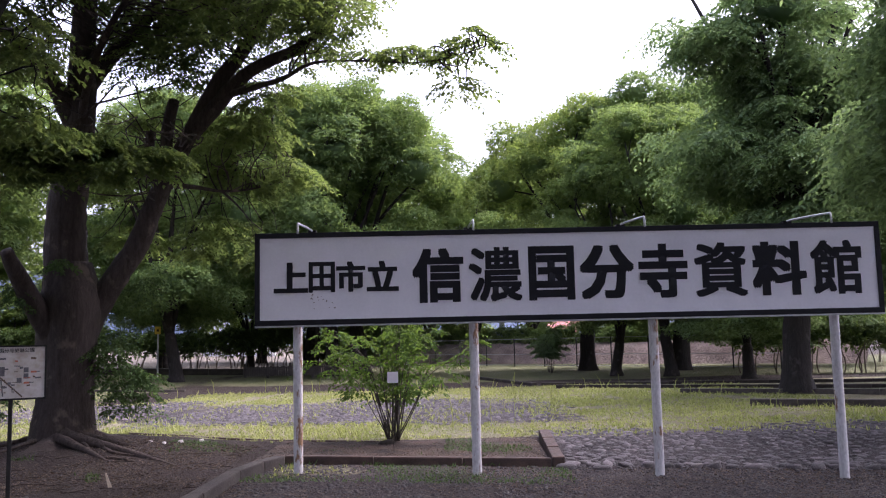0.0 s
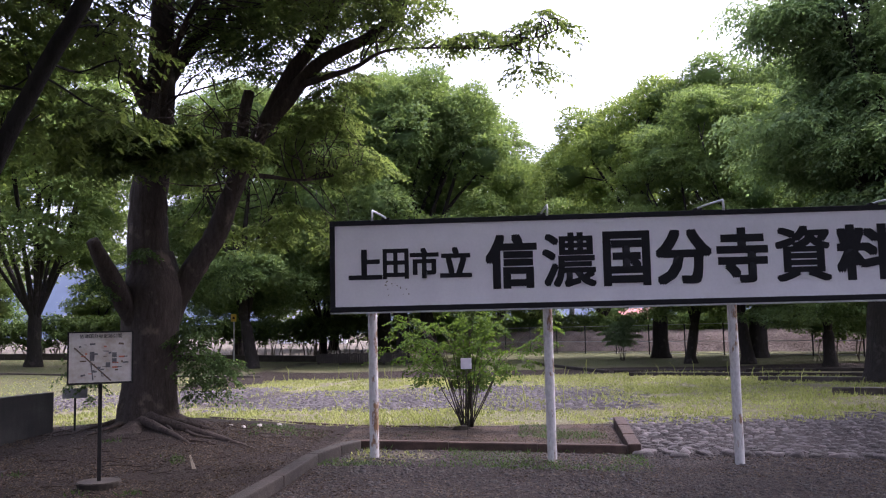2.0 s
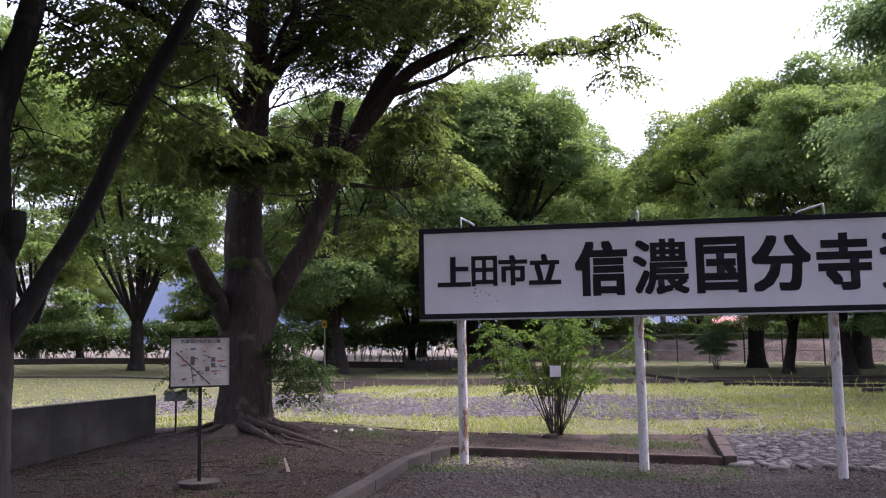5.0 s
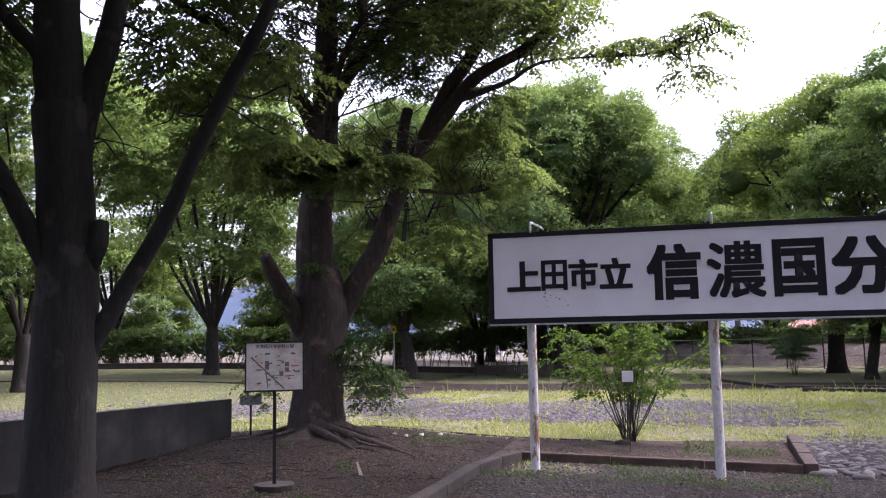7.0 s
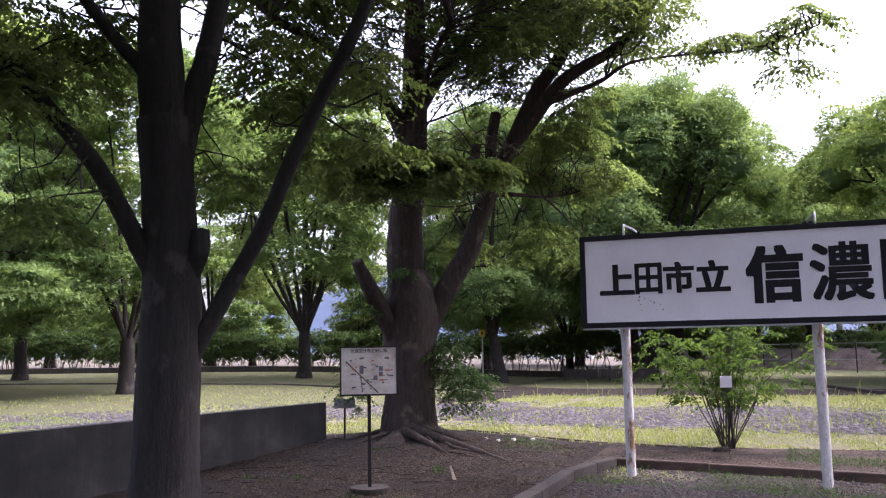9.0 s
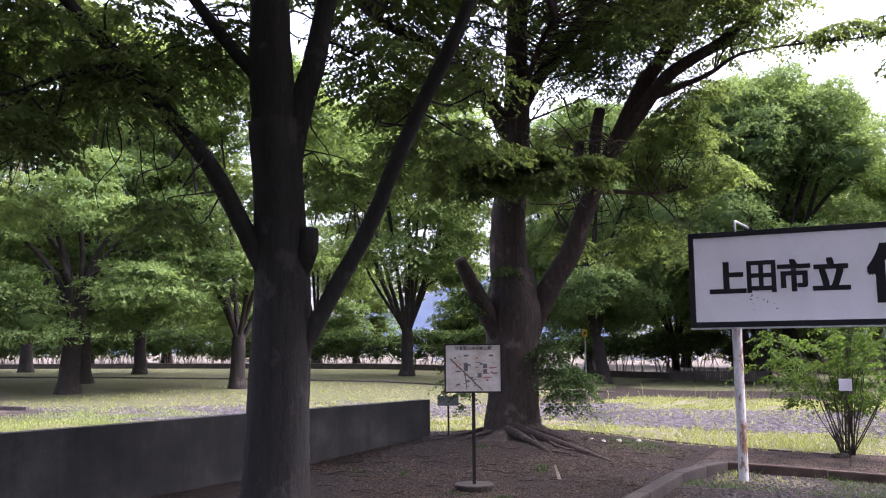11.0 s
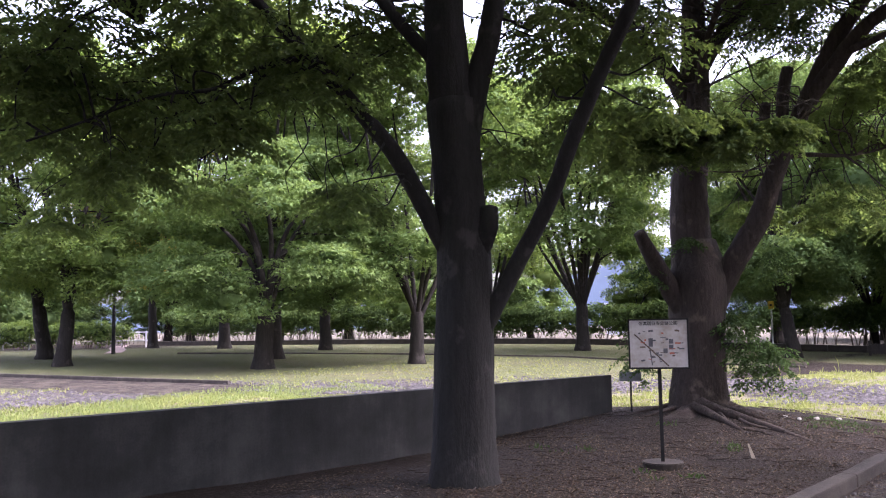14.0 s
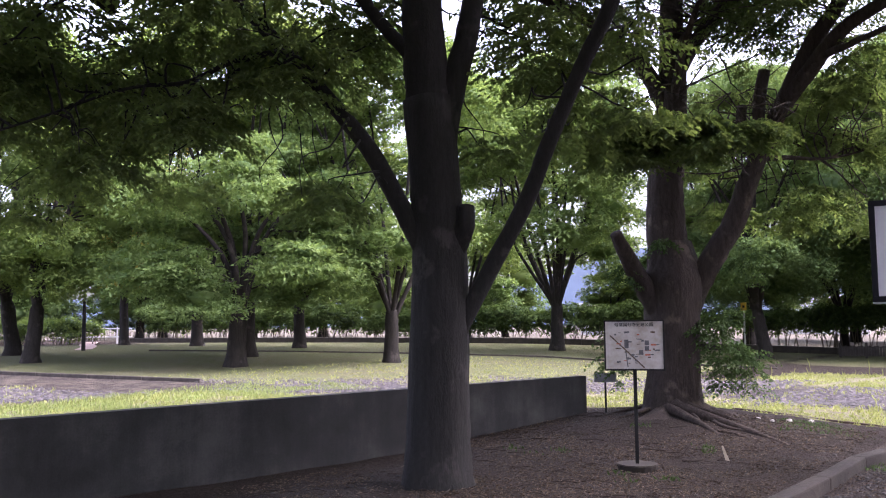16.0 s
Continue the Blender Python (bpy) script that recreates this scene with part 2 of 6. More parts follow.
def ground_material():
    """One ground sheet; the zone attribute says where gravel, grass and stone bedding lie, noise frays their borders."""
    def build(nt):
        a = nt.nodes.new("ShaderNodeAttribute")
        a.attribute_name = "zone"
        sep = nt.nodes.new("ShaderNodeSeparateColor")
        nt.links.new(a.outputs["Color"], sep.inputs[0])
        v = stretched(nt, 1, 1, 1)
        fray = math_node(nt, "SUBTRACT", tex_noise(nt, 2.3, 6, 0.65, v), 0.5)
        fine = tex_noise(nt, 38, 4, 0.7, v)
        mid = tex_noise(nt, 5.5, 5, 0.6, v)
        big = tex_noise(nt, 0.35, 4, 0.6, v)

        def zone(s):
            return math_node(nt, "MULTIPLY", math_node(nt, "SUBTRACT", math_node(nt, "ADD", s, math_node(nt, "MULTIPLY", fray, 1.1)), 0.35), 3.0, True)
        vor = nt.nodes.new("ShaderNodeTexVoronoi")
        vor.inputs["Scale"].default_value = 26
        nt.links.new(v, vor.inputs["Vector"])
        bits = nt.nodes.new("ShaderNodeSeparateColor")
        nt.links.new(vor.outputs["Color"], bits.inputs[0])
        crumbs = ramp(nt, bits.outputs[1], [(0.80, (0, 0, 0)), (0.94, (1, 1, 1))])
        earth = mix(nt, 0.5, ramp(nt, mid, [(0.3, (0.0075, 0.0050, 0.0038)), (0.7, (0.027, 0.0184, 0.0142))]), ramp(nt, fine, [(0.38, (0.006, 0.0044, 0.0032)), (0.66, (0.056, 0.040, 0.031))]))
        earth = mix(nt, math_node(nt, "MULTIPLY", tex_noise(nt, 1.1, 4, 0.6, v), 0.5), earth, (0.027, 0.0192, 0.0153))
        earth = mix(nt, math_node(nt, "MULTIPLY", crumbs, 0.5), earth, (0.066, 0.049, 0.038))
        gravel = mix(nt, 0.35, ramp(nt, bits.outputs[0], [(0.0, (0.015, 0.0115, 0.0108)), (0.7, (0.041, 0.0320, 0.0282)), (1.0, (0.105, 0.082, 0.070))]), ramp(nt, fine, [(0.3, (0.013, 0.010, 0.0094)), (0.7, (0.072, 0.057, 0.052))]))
        grass = mix(nt, 0.5, ramp(nt, mid, [(0.3, (0.105, 0.106, 0.054)), (0.7, (0.215, 0.202, 0.112))]), ramp(nt, fine, [(0.3, (0.08, 0.085, 0.042)), (0.7, (0.235, 0.222, 0.125))]))
        grass = mix(nt, ramp(nt, big, [(0.4, (0, 0, 0)), (0.7, (0.7, 0.7, 0.7))]), grass, (0.20, 0.17, 0.115))
        bed = ramp(nt, fine, [(0.3, (0.018, 0.015, 0.015)), (0.7, (0.08, 0.067, 0.066))])
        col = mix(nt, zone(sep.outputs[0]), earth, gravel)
        col = mix(nt, zone(sep.outputs[2]), col, bed)
        lawn = mix(nt, 0.5, ramp(nt, mid, [(0.3, (0.068, 0.080, 0.034)), (0.7, (0.150, 0.150, 0.066))]), ramp(nt, fine, [(0.3, (0.052, 0.064, 0.026)), (0.7, (0.144, 0.147, 0.066))]))
        lawn = mix(nt, ramp(nt, big, [(0.45, (0, 0, 0)), (0.72, (0.6, 0.6, 0.6))]), lawn, (0.125, 0.105, 0.072))
        col = mix(nt, zone(sep.outputs[1]), col, grass)
        col = mix(nt, zone(a.outputs["Alpha"]), col, lawn)
        a2 = nt.nodes.new("ShaderNodeAttribute")
        a2.attribute_name = "field"
        sep2 = nt.nodes.new("ShaderNodeSeparateColor")
        nt.links.new(a2.outputs["Color"], sep2.inputs[0])
        dry = ramp(nt, mid, [(0.3, (0.095, 0.080, 0.060)), (0.7, (0.150, 0.130, 0.100))])
        col = mix(nt, zone(sep2.outputs[0]), col, dry)
        h = math_node(nt, "ADD", fine, math_node(nt, "MULTIPLY", vor.outputs["Distance"], 0.6))
        return surface(nt, col, 0.95, bump(nt, h, 0.95, 0.05), 0.0, 0.2)
    return material("park_ground", build)


GROUND = ground_material()


# ---- building blocks ----
def link_mesh(name, me, mat, parent=None, label="", smooth=False):
    me.materials.append(mat)
    if smooth:
        me.polygons.foreach_set("use_smooth", np.ones(len(me.polygons), dtype=bool))
    ob = new(name, me)
    ob.parent = parent
    if label:
        ob["label"] = label
    return ob


def part(name, bm, mat, parent=None, label="", smooth=False):
    me = bpy.data.meshes.new(name)
    bm.to_mesh(me)
    bm.free()
    return link_mesh(name, me, mat, parent, label, smooth)


def np_mesh(name, verts, faces):
    """A mesh from numpy arrays; faces all with the same number of corners."""
    me = bpy.data.meshes.new(name)
    k = faces.shape[1]
    me.vertices.add(len(verts))
    me.vertices.foreach_set("co", np.asarray(verts, dtype=np.float32).ravel())
    me.loops.add(faces.size)
    me.loops.foreach_set("vertex_index", faces.astype(np.int32).ravel())
    me.polygons.add(len(faces))
    me.polygons.foreach_set("loop_start", np.arange(len(faces), dtype=np.int32) * k)
    me.update(calc_edges=True)
    return me


def thing(name, loc, label, category, group="", kind="", turn=0):
    ob = new(name)
    ob.empty_display_size = 0.2
    ob.matrix_basis = pose(*loc, 0, 0, turn)
    return tagged(ob, label, category, group, kind)


def box(bm, x0, x1, y0, y1, z0, z1, bevel=0.0):
    m = Matrix.Translation(((x0 + x1) / 2, (y0 + y1) / 2, (z0 + z1) / 2)) @ Matrix.Diagonal((x1 - x0, y1 - y0, z1 - z0, 1))
    r = bmesh.ops.create_cube(bm, size=1, matrix=m)
    if bevel:
        es = list({e for v in r["verts"] for e in v.link_edges})
        bmesh.ops.bevel(bm, geom=es, offset=bevel, segments=2, affect="EDGES", profile=0.6)
    return bm


def spline(pts, n):
    """A smooth line through the points, as n rows of x, y, z."""
    p = np.array(pts, dtype=float)
    p = np.vstack([2 * p[0] - p[1], p, 2 * p[-1] - p[-2]])
    out = []
    for u in np.linspace(0, len(pts) - 1 - 1e-6, n):
        i, f = int(u), u - int(u)
        a, b, c, d = p[i], p[i + 1], p[i + 2], p[i + 3]
        out.append(0.5 * (2 * b + (c - a) * f + (2 * a - 5 * b + 4 * c - d) * f * f + (3 * b - a - 3 * c + d) * f ** 3))
    return np.array(out)


def tube_arrays(line, radii, sides=10, rough=0.0, seed=0, flute=0.0):
    """Verts and quads of a tapered, slightly uneven tube along a line, closed at its end."""
    rng = np.random.default_rng(seed)
    n = len(line)
    t = np.gradient(line, axis=0)
    t /= np.linalg.norm(t, axis=1)[:, None] + 1e-9
    ref = np.array([1.0, 0.13, 0.07]) if abs(t[0][0]) < 0.8 else np.array([0.1, 1.0, 0.2])
    u = np.cross(t, ref)
    u /= np.linalg.norm(u, axis=1)[:, None]
    w = np.cross(t, u)
    ang = np.linspace(0, 2 * np.pi, sides, endpoint=False)
    r = np.asarray(radii, dtype=float)[:, None] * np.ones((1, sides))
    if flute:
        k = np.arange(n)[:, None] * 0.25
        r = r * (1 + flute * (np.sin(3 * ang[None] + k * 0.5) * 0.5 + np.sin(5 * ang[None] - k * 0.7 + 1) * 0.35 + np.sin(9 * ang[None] + k) * 0.22))
    if rough:
        r = r * (1 + rough * rng.standard_normal((n, sides)))
    v = line[:, None, :] + r[:, :, None] * (np.cos(ang)[None, :, None] * u[:, None, :] + np.sin(ang)[None, :, None] * w[:, None, :])
    v = np.vstack([v.reshape(-1, 3), np.repeat(line[-1:] + t[-1:] * r[-1, 0] * 0.3, 1, axis=0)])
    i, j = np.meshgrid(np.arange(n - 1), np.arange(sides), indexing="ij")
    a, b = i * sides + j, i * sides + (j + 1) % sides
    f = np.stack([a, b, b + sides, a + sides], -1).reshape(-1, 4)
    top = (n - 1) * sides
    cap = np.array([[top + k, top + (k + 1) % sides, n * sides, n * sides] for k in range(sides)])
    return v, f, cap[:, :3]


def tubes_mesh(name, tubes):
    """One mesh of many tubes given as (line, radii, sides, rough, seed, flute)."""
    vs, ts, off = [], [], 0
    for args in tubes:
        v, f, c = tube_arrays(*args)
        ts.append(np.vstack([f[:, [0, 1, 2]], f[:, [0, 2, 3]], c]) + off)
        vs.append(v)
        off += len(v)
    return np_mesh(name, np.vstack(vs), np.vstack(ts))


def unit(a):
    return a / (np.linalg.norm(a, axis=-1, keepdims=True) + 1e-9)


def leaves_arrays(rng, c, d, up, length, width):
    """Folded leaf blades: base, two sides and tip; two triangles each."""
    d = unit(d)
    s = unit(np.cross(d, up))
    nrm = np.cross(s, d)
    ln = (length * rng.uniform(0.65, 1.25, len(c)))[:, None]
    wd = (width * rng.uniform(0.7, 1.2, len(c)))[:, None]
    fold = nrm * wd * 0.28
    v = np.stack([c, c + d * ln * 0.45 + s * wd * 0.5 + fold, c + d * ln - nrm * ln * 0.12, c + d * ln * 0.45 - s * wd * 0.5 + fold], 1)
    k = np.arange(len(c))[:, None] * 4
    f = np.concatenate([k + np.array([[0, 1, 2]]), k + np.array([[0, 2, 3]])], 1).reshape(-1, 3)
    return v.reshape(-1, 3), f


def sprays(rng, c, d, n, reach, length, width, droop=0.25, tilt=0.35):
    """Leaves in two rows along short flat twigs that start at c and run towards d."""
    m = len(c)
    d = unit(d)
    up = unit(np.array([0, 0, 1.0]) + rng.normal(0, tilt, (m, 3)))
    side = unit(np.cross(d, up))
    u = (np.arange(n) + 0.5) / n
    sgn = np.where(np.arange(n) % 2 == 0, 1.0, -1.0)
    rr = reach * rng.uniform(0.6, 1.3, m)
    p = c[:, None, :] + d[:, None, :] * (u[None, :, None] * rr[:, None, None])
    p[:, :, 2] -= droop * (u[None, :] ** 2) * rr[:, None]
    ld = d[:, None, :] * 0.55 + side[:, None, :] * sgn[None, :, None] * 0.9 + rng.normal(0, 0.22, (m, n, 3))
    ld[:, :, 2] -= 0.38
    lu = np.repeat(up[:, None, :], n, 1) + rng.normal(0, 0.25, (m, n, 3))
    return leaves_arrays(rng, p.reshape(-1, 3), ld.reshape(-1, 3), lu.reshape(-1, 3), length, width)


def pad_sprays(rng, pads, per_m2, n, reach, length, width, droop=0.25, tilt=0.16):
    """Layered foliage pads (x, y, z, radius, half height): flat shelves of twigs that point outwards from each pad's heart."""
    cs, ds = [], []
    for x, y, z, r, h, *thick in pads:
        m = max(6, int(per_m2 * (thick[0] if thick else 1.0) * (r * r * 2.2 + 2.2 * r * h)))
        az = rng.uniform(0, 2 * np.pi, m)
        lobes = 1 + 0.26 * np.sin(3 * az + x * 5) + 0.16 * np.sin(7 * az + y * 9)
        rad = np.sqrt(rng.uniform(0.02, 1.0, m)) * lobes
        shelves = max(1, int(round(2 * h / 0.17)))
        level = rng.integers(0, shelves, m)
        off = rng.normal(0, 0.16 * r, (shelves, 2))
        lean = rng.normal(0, 0.10, (shelves, 2))
        size = rng.uniform(0.62, 1.0, shelves) * (1 - 0.35 * np.abs(np.linspace(-1, 1, shelves)) ** 2)
        px, py = np.cos(az) * rad * r * size[level] + off[level, 0], np.sin(az) * rad * r * size[level] + off[level, 1]
        pz = (level + 0.5) / shelves * 2 * h - h + px * lean[level, 0] + py * lean[level, 1] - 0.22 * r * rad ** 2 + rng.normal(0, 0.022, m)
        cs.append(np.stack([x + px, y + py, z + pz], 1))
        ds.append(np.stack([np.cos(az), np.sin(az), np.full(m, -0.12)], 1) + rng.normal(0, 0.42, (m, 3)) * np.array([1, 1, 0.25]))
    return sprays(rng, np.vstack(cs), np.vstack(ds), n, reach, length, width, droop, tilt)


def lump(rng, k=5):
    """A low rounded lump of radius about one: rings between two poles."""
    a = np.arange(k) * 2 * np.pi / k
    v, f = [[0, 0, -1]], []
    for z in (-0.6, 0.1, 0.7):
        r = math.sqrt(1 - z * z)
        v += [[math.cos(t) * r * rng.uniform(0.8, 1.1), math.sin(t) * r * rng.uniform(0.8, 1.1), z + rng.normal(0, 0.08)] for t in a]
    v.append([0, 0, 1])
    for i in range(k):
        n = (i + 1) % k
        f += [(0, 1 + n, 1 + i), (1 + 2 * k + i, 1 + 2 * k + n, 1 + 3 * k)]
        for j in (0, 1):
            p, q = 1 + j * k + i, 1 + j * k + n
            f += [(p, q, q + k), (p, q + k, p + k)]
    return np.array(v, dtype=float), np.array(f)


def clump_crown(rng, pads, count, length, width, heart=0.52, cores=None):
    """Leaf triangles over the outer sides of overlapping foliage clumps, and the shaded clump hearts inside them."""
    p = np.array(pads)
    area = p[:, 3] * (p[:, 3] + p[:, 4])
    idx = rng.choice(len(p), count * 3, p=area / area.sum())
    g = unit(rng.standard_normal((count * 3, 3)))
    g[:, 2] = np.where(rng.random(count * 3) < 0.6, np.abs(g[:, 2]), g[:, 2])
    ext = np.stack([p[:, 3], p[:, 3], p[:, 4]], 1)
    wob = 1 + 0.2 * np.sin(4 * np.arctan2(g[:, 1], g[:, 0]) + idx * 1.7) * np.sqrt(1 - g[:, 2] ** 2)
    c = p[idx, :3] + g * ext[idx] * (wob * np.clip(rng.normal(0.9, 0.16, len(idx)), 0.5, 1.35))[:, None]
    keep = np.ones(len(c), dtype=bool)
    for k in range(len(p)):
        inside = (((c - p[k, :3]) / (ext[k] * 0.72)) ** 2).sum(1) < 1
        keep &= ~inside | (idx == k)
    c, g, idx = c[keep][:count], g[keep][:count], idx[keep][:count]
    d = unit(g * np.array([1, 1, 0.2]) + rng.normal(0, 0.5, c.shape) - np.array([0, 0, 0.35]))
    nrm = unit(g * 0.5 + np.array([0, 0, 0.75]) + rng.normal(0, 0.3, c.shape))
    s = unit(np.cross(d, nrm)) * (width * rng.uniform(0.6, 1.2, len(c)) * 0.5)[:, None]
    ln = d * (length * rng.uniform(0.6, 1.25, len(c)))[:, None]
    v = np.stack([c - s, c + s, c + ln], 1).reshape(-1, 3)
    hv, hf, off = [], [], 0
    p, ext = (p, ext) if cores is None else (np.array(cores), np.array(cores)[:, [3, 3, 4]])
    for k in range(len(p)):
        a, b = lump(rng)
        hv.append(a * ext[k] * heart + p[k, :3])
        hf.append(b + off)
        off += len(a)
    return (v, np.arange(len(v)).reshape(-1, 3)), (np.vstack(hv), np.vstack(hf))


def smooth_step(a, b, v):
    u = np.clip((np.asarray(v, dtype=float) - a) / (b - a), 0, 1)
    return u * u * (3 - 2 * u)


def ground_z(x, y):
    """Height of the park's ground: gentle rise to the far groves, gravel falling away, mound round the old tree."""
    x, y = np.asarray(x, dtype=float), np.asarray(y, dtype=float)
    z = 0.55 * smooth_step(14, 52, np.hypot(x, y)) * smooth_step(2, 26, -x)
    z = z - 0.033 * np.clip(x + 1.6, 0, 9) * smooth_step(13.5, 11.0, y)
    z = z + 0.24 * np.exp(-((x + 5.35) ** 2 + (y - 12.75) ** 2) / 2.0 ** 2)
    return z - 0.10 * smooth_step(-5.8, -7.0, x) * smooth_step(10.5, 7.5, y) * smooth_step(-20, -9, x)


def gz(x, y):
    return float(ground_z(x, y))


# ---- the ground, one sheet to the horizon ----
def fractal(x, y, scale, seed):
    """Cheap smooth noise between -1 and 1."""
    rng = np.random.default_rng(seed)
    out = 0
    for k in range(7):
        a, f, p = rng.uniform(0, 6.28), scale * rng.uniform(0.6, 2.2), rng.uniform(0, 6.28)
        out = out + np.sin(f * (x * math.cos(a) + y * math.sin(a)) + p + 1.3 * np.sin(0.7 * f * (y * math.cos(a) - x * math.sin(a)) + p * 2))
    return out / 4.0


def kerb_x(y):
    return np.interp(y, [4.0, 7.0, 8.6, 10.05, 10.75, 11.25], [-2.45, -2.33, -2.28, -2.27, -2.14, -1.97])


def zones(x, y):
    n = fractal(x, y, 0.9, 3)
    d = np.hypot(x, y)
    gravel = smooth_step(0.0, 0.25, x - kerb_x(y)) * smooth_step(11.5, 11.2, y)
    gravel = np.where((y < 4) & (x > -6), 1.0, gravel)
    near = smooth_step(13.2, 13.9, y + 0.15 * n + 0.12 * np.clip(x + 1, -6, 0)) * smooth_step(-8.2, -7.0, x) * smooth_step(28.3, 27.3, y - 0.12 * x)
    left = smooth_step(0.5, 1.5, -6.9 - x + (y - 12.4) * 0.16) * smooth_step(25.6, 24.2, d + 0.4 * n)
    cobble_right = smooth_step(1.4, 1.7, x) * smooth_step(11.2, 11.4, y) * smooth_step(15.2, 13.2, y + n - 0.25 * np.clip(x - 4, 0, 4))
    band = smooth_step(15.5, 17.0, y + 0.6 * n) * smooth_step(23.5, 22.0, y - 0.6 * n) * smooth_step(3.5, 1.5, x) * 0.8
    band_left = left * smooth_step(19.3, 21.0, d + 0.7 * n) * 0.85
    bed = np.clip(cobble_right + band * near + band_left, 0, 1)
    lawn = smooth_step(31.0, 33.0, y + 0.5 * n) * smooth_step(-11, -8, x)
    lawn = np.maximum(lawn, smooth_step(24.0, 25.2, d + 0.4 * n) * smooth_step(-8, -11, x) * 0.9)
    beyond = smooth_step(43.5, 44.5, y + 0.25 * np.clip(-x - 38, 0, 40)) * smooth_step(-3, -6, x)
    lawn = lawn * (1 - beyond) * smooth_step(66, 60, d)
    field = np.maximum(near, left) * (1 - 0.8 * bed * smooth_step(-0.9, 0.4, n + 0.35))
    s = (y - 14.8) * 0.964 - (x + 19.4) * 0.264
    path = smooth_step(0.1, -0.1, s) * smooth_step(-3.4, -2.6, s + 0.4 * n) * smooth_step(-16.0, -18.5, x)
    field, lawn, bed = field * (1 - path), lawn * (1 - path), bed * (1 - path)
    gravel = np.maximum(gravel, path)
    beyond = np.maximum(beyond, 0.42 * path)
    earth_patch = smooth_step(-0.2, 0.5, fractal(x, y, 0.5, 9)) * 0.2
    lawn = np.clip(lawn - earth_patch * 0.5, 0, 1)
    grass = np.clip(field - earth_patch, 0, 1)
    grass = np.maximum(grass, 0.62 * smooth_step(-0.3, 0.6, n) * smooth_step(9.7, 10.7, y) * smooth_step(11.3, 11.0, y) * smooth_step(1.2, 0.0, x) * smooth_step(-2.2, -1.7, x))
    return gravel, grass, bed, lawn, beyond


def build_ground():
    xs = np.concatenate([-np.geomspace(3000, 32, 16), np.arange(-30, 14.01, 0.2), np.geomspace(16, 3000, 18)])
    ys = np.concatenate([-np.geomspace(3000, 5, 14), np.arange(-4, 6, 0.5), np.arange(6, 30.01, 0.16), np.arange(30.5, 48, 0.5), np.geomspace(50, 3000, 16)])
    gx, gy = np.meshgrid(xs, ys, indexing="ij")
    z = ground_z(gx, gy) + 0.012 * fractal(gx, gy, 3.0, 5) * smooth_step(45, 20, np.hypot(gx, gy))
    gravel, grass, bed, lawn, beyond = zones(gx, gy)
    v = np.stack([gx, gy, z], -1).reshape(-1, 3)
    nx, ny = len(xs), len(ys)
    i, j = np.meshgrid(np.arange(nx - 1), np.arange(ny - 1), indexing="ij")
    a = i * ny + j
    me = np_mesh("ground", v, np.stack([a, a + ny, a + ny + 1, a + 1], -1).reshape(-1, 4))
    col = me.color_attributes.new("zone", "FLOAT_COLOR", "POINT")
    rgba = np.stack([gravel, grass, bed, lawn], -1).reshape(-1, 4).astype(np.float32)
    col.data.foreach_set("color", rgba.ravel())
    dry = me.color_attributes.new("field", "FLOAT_COLOR", "POINT")
    dry.data.foreach_set("color", np.stack([beyond, beyond, beyond, np.ones_like(bed)], -1).reshape(-1, 4).astype(np.float32).ravel())
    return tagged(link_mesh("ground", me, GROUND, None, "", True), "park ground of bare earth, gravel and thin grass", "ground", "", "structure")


build_ground()


# ---- kerbs and edgings ----
def kerb_run(name, pts, width, height, piece, mat, label, sink=0.12, group="kerbs"):
    """A line of kerb stones with narrow joints, each its own piece."""
    root = thing(name, (0, 0, 0), label, "kerb", group, "structure")
    pts = [np.array(p, dtype=float) for p in pts]
    for a, b in zip(pts[:-1], pts[1:]):
        ln = np.linalg.norm(b - a)
        n = max(1, round(ln / piece))
        ang = math.atan2(b[1] - a[1], b[0] - a[0])
        bm = bmesh.new()
        box(bm, -ln / n / 2 + 0.003, ln / n / 2 - 0.003, -width / 2, width / 2, -sink, height, 0.02)
        me = bpy.data.meshes.new("kerb_stone")
        bm.to_mesh(me)
        bm.free()
        me.materials.append(mat)
        for k in range(n):
            c = a + (b - a) * (k + 0.5) / n
            ob = new("kerb_stone", me)
            ob.parent = root
            ob.matrix_basis = pose(c[0], c[1], gz(c[0], c[1]) + random.uniform(-0.002, 0.002), random.uniform(-0.4, 0.4), -math.degrees(math.atan2(gz(b[0], b[1]) - gz(a[0], a[1]), ln)), math.degrees(ang) + random.uniform(-0.15, 0.15))
    return root


kerb_run("kerb", [(-2.45, 4.0), (-2.33, 7.0), (-2.28, 8.6), (-2.27, 10.05), (-2.14, 10.75), (-1.97, 11.2)], 0.155, 0.12, 1.5, KERB, "worn grey concrete kerb between gravel and bare earth")
kerb_run("edging", [(-1.92, 11.26), (1.44, 11.30)], 0.09, 0.11, 1.15, BRICK_RED, "weathered brick edging along a planting bed")
kerb_run("edging", [(1.53, 11.25), (1.60, 13.50)], 0.16, 0.135, 0.8, BRICK_RED, "reddish brick end edging of a planting bed")
kerb_run("edging", [(1.50, 13.46), (-0.9, 13.58), (-2.7, 13.84), (-5.0, 14.24)], 0.07, 0.022, 1.2, BRICK_RED, "low weathered edging behind a planting bed")
kerb_run("kerb", [(3.5, 26.9), (12.5, 23.4), (22, 20.0)], 0.18, 0.10, 1.0, KERB, "low concrete kerb along a grass strip", 0.1)
kerb_run("kerb", [(3.2, 28.4), (14, 26.4), (24, 24.2)], 0.18, 0.10, 1.0, KERB, "low concrete kerb along a grass strip", 0.1)
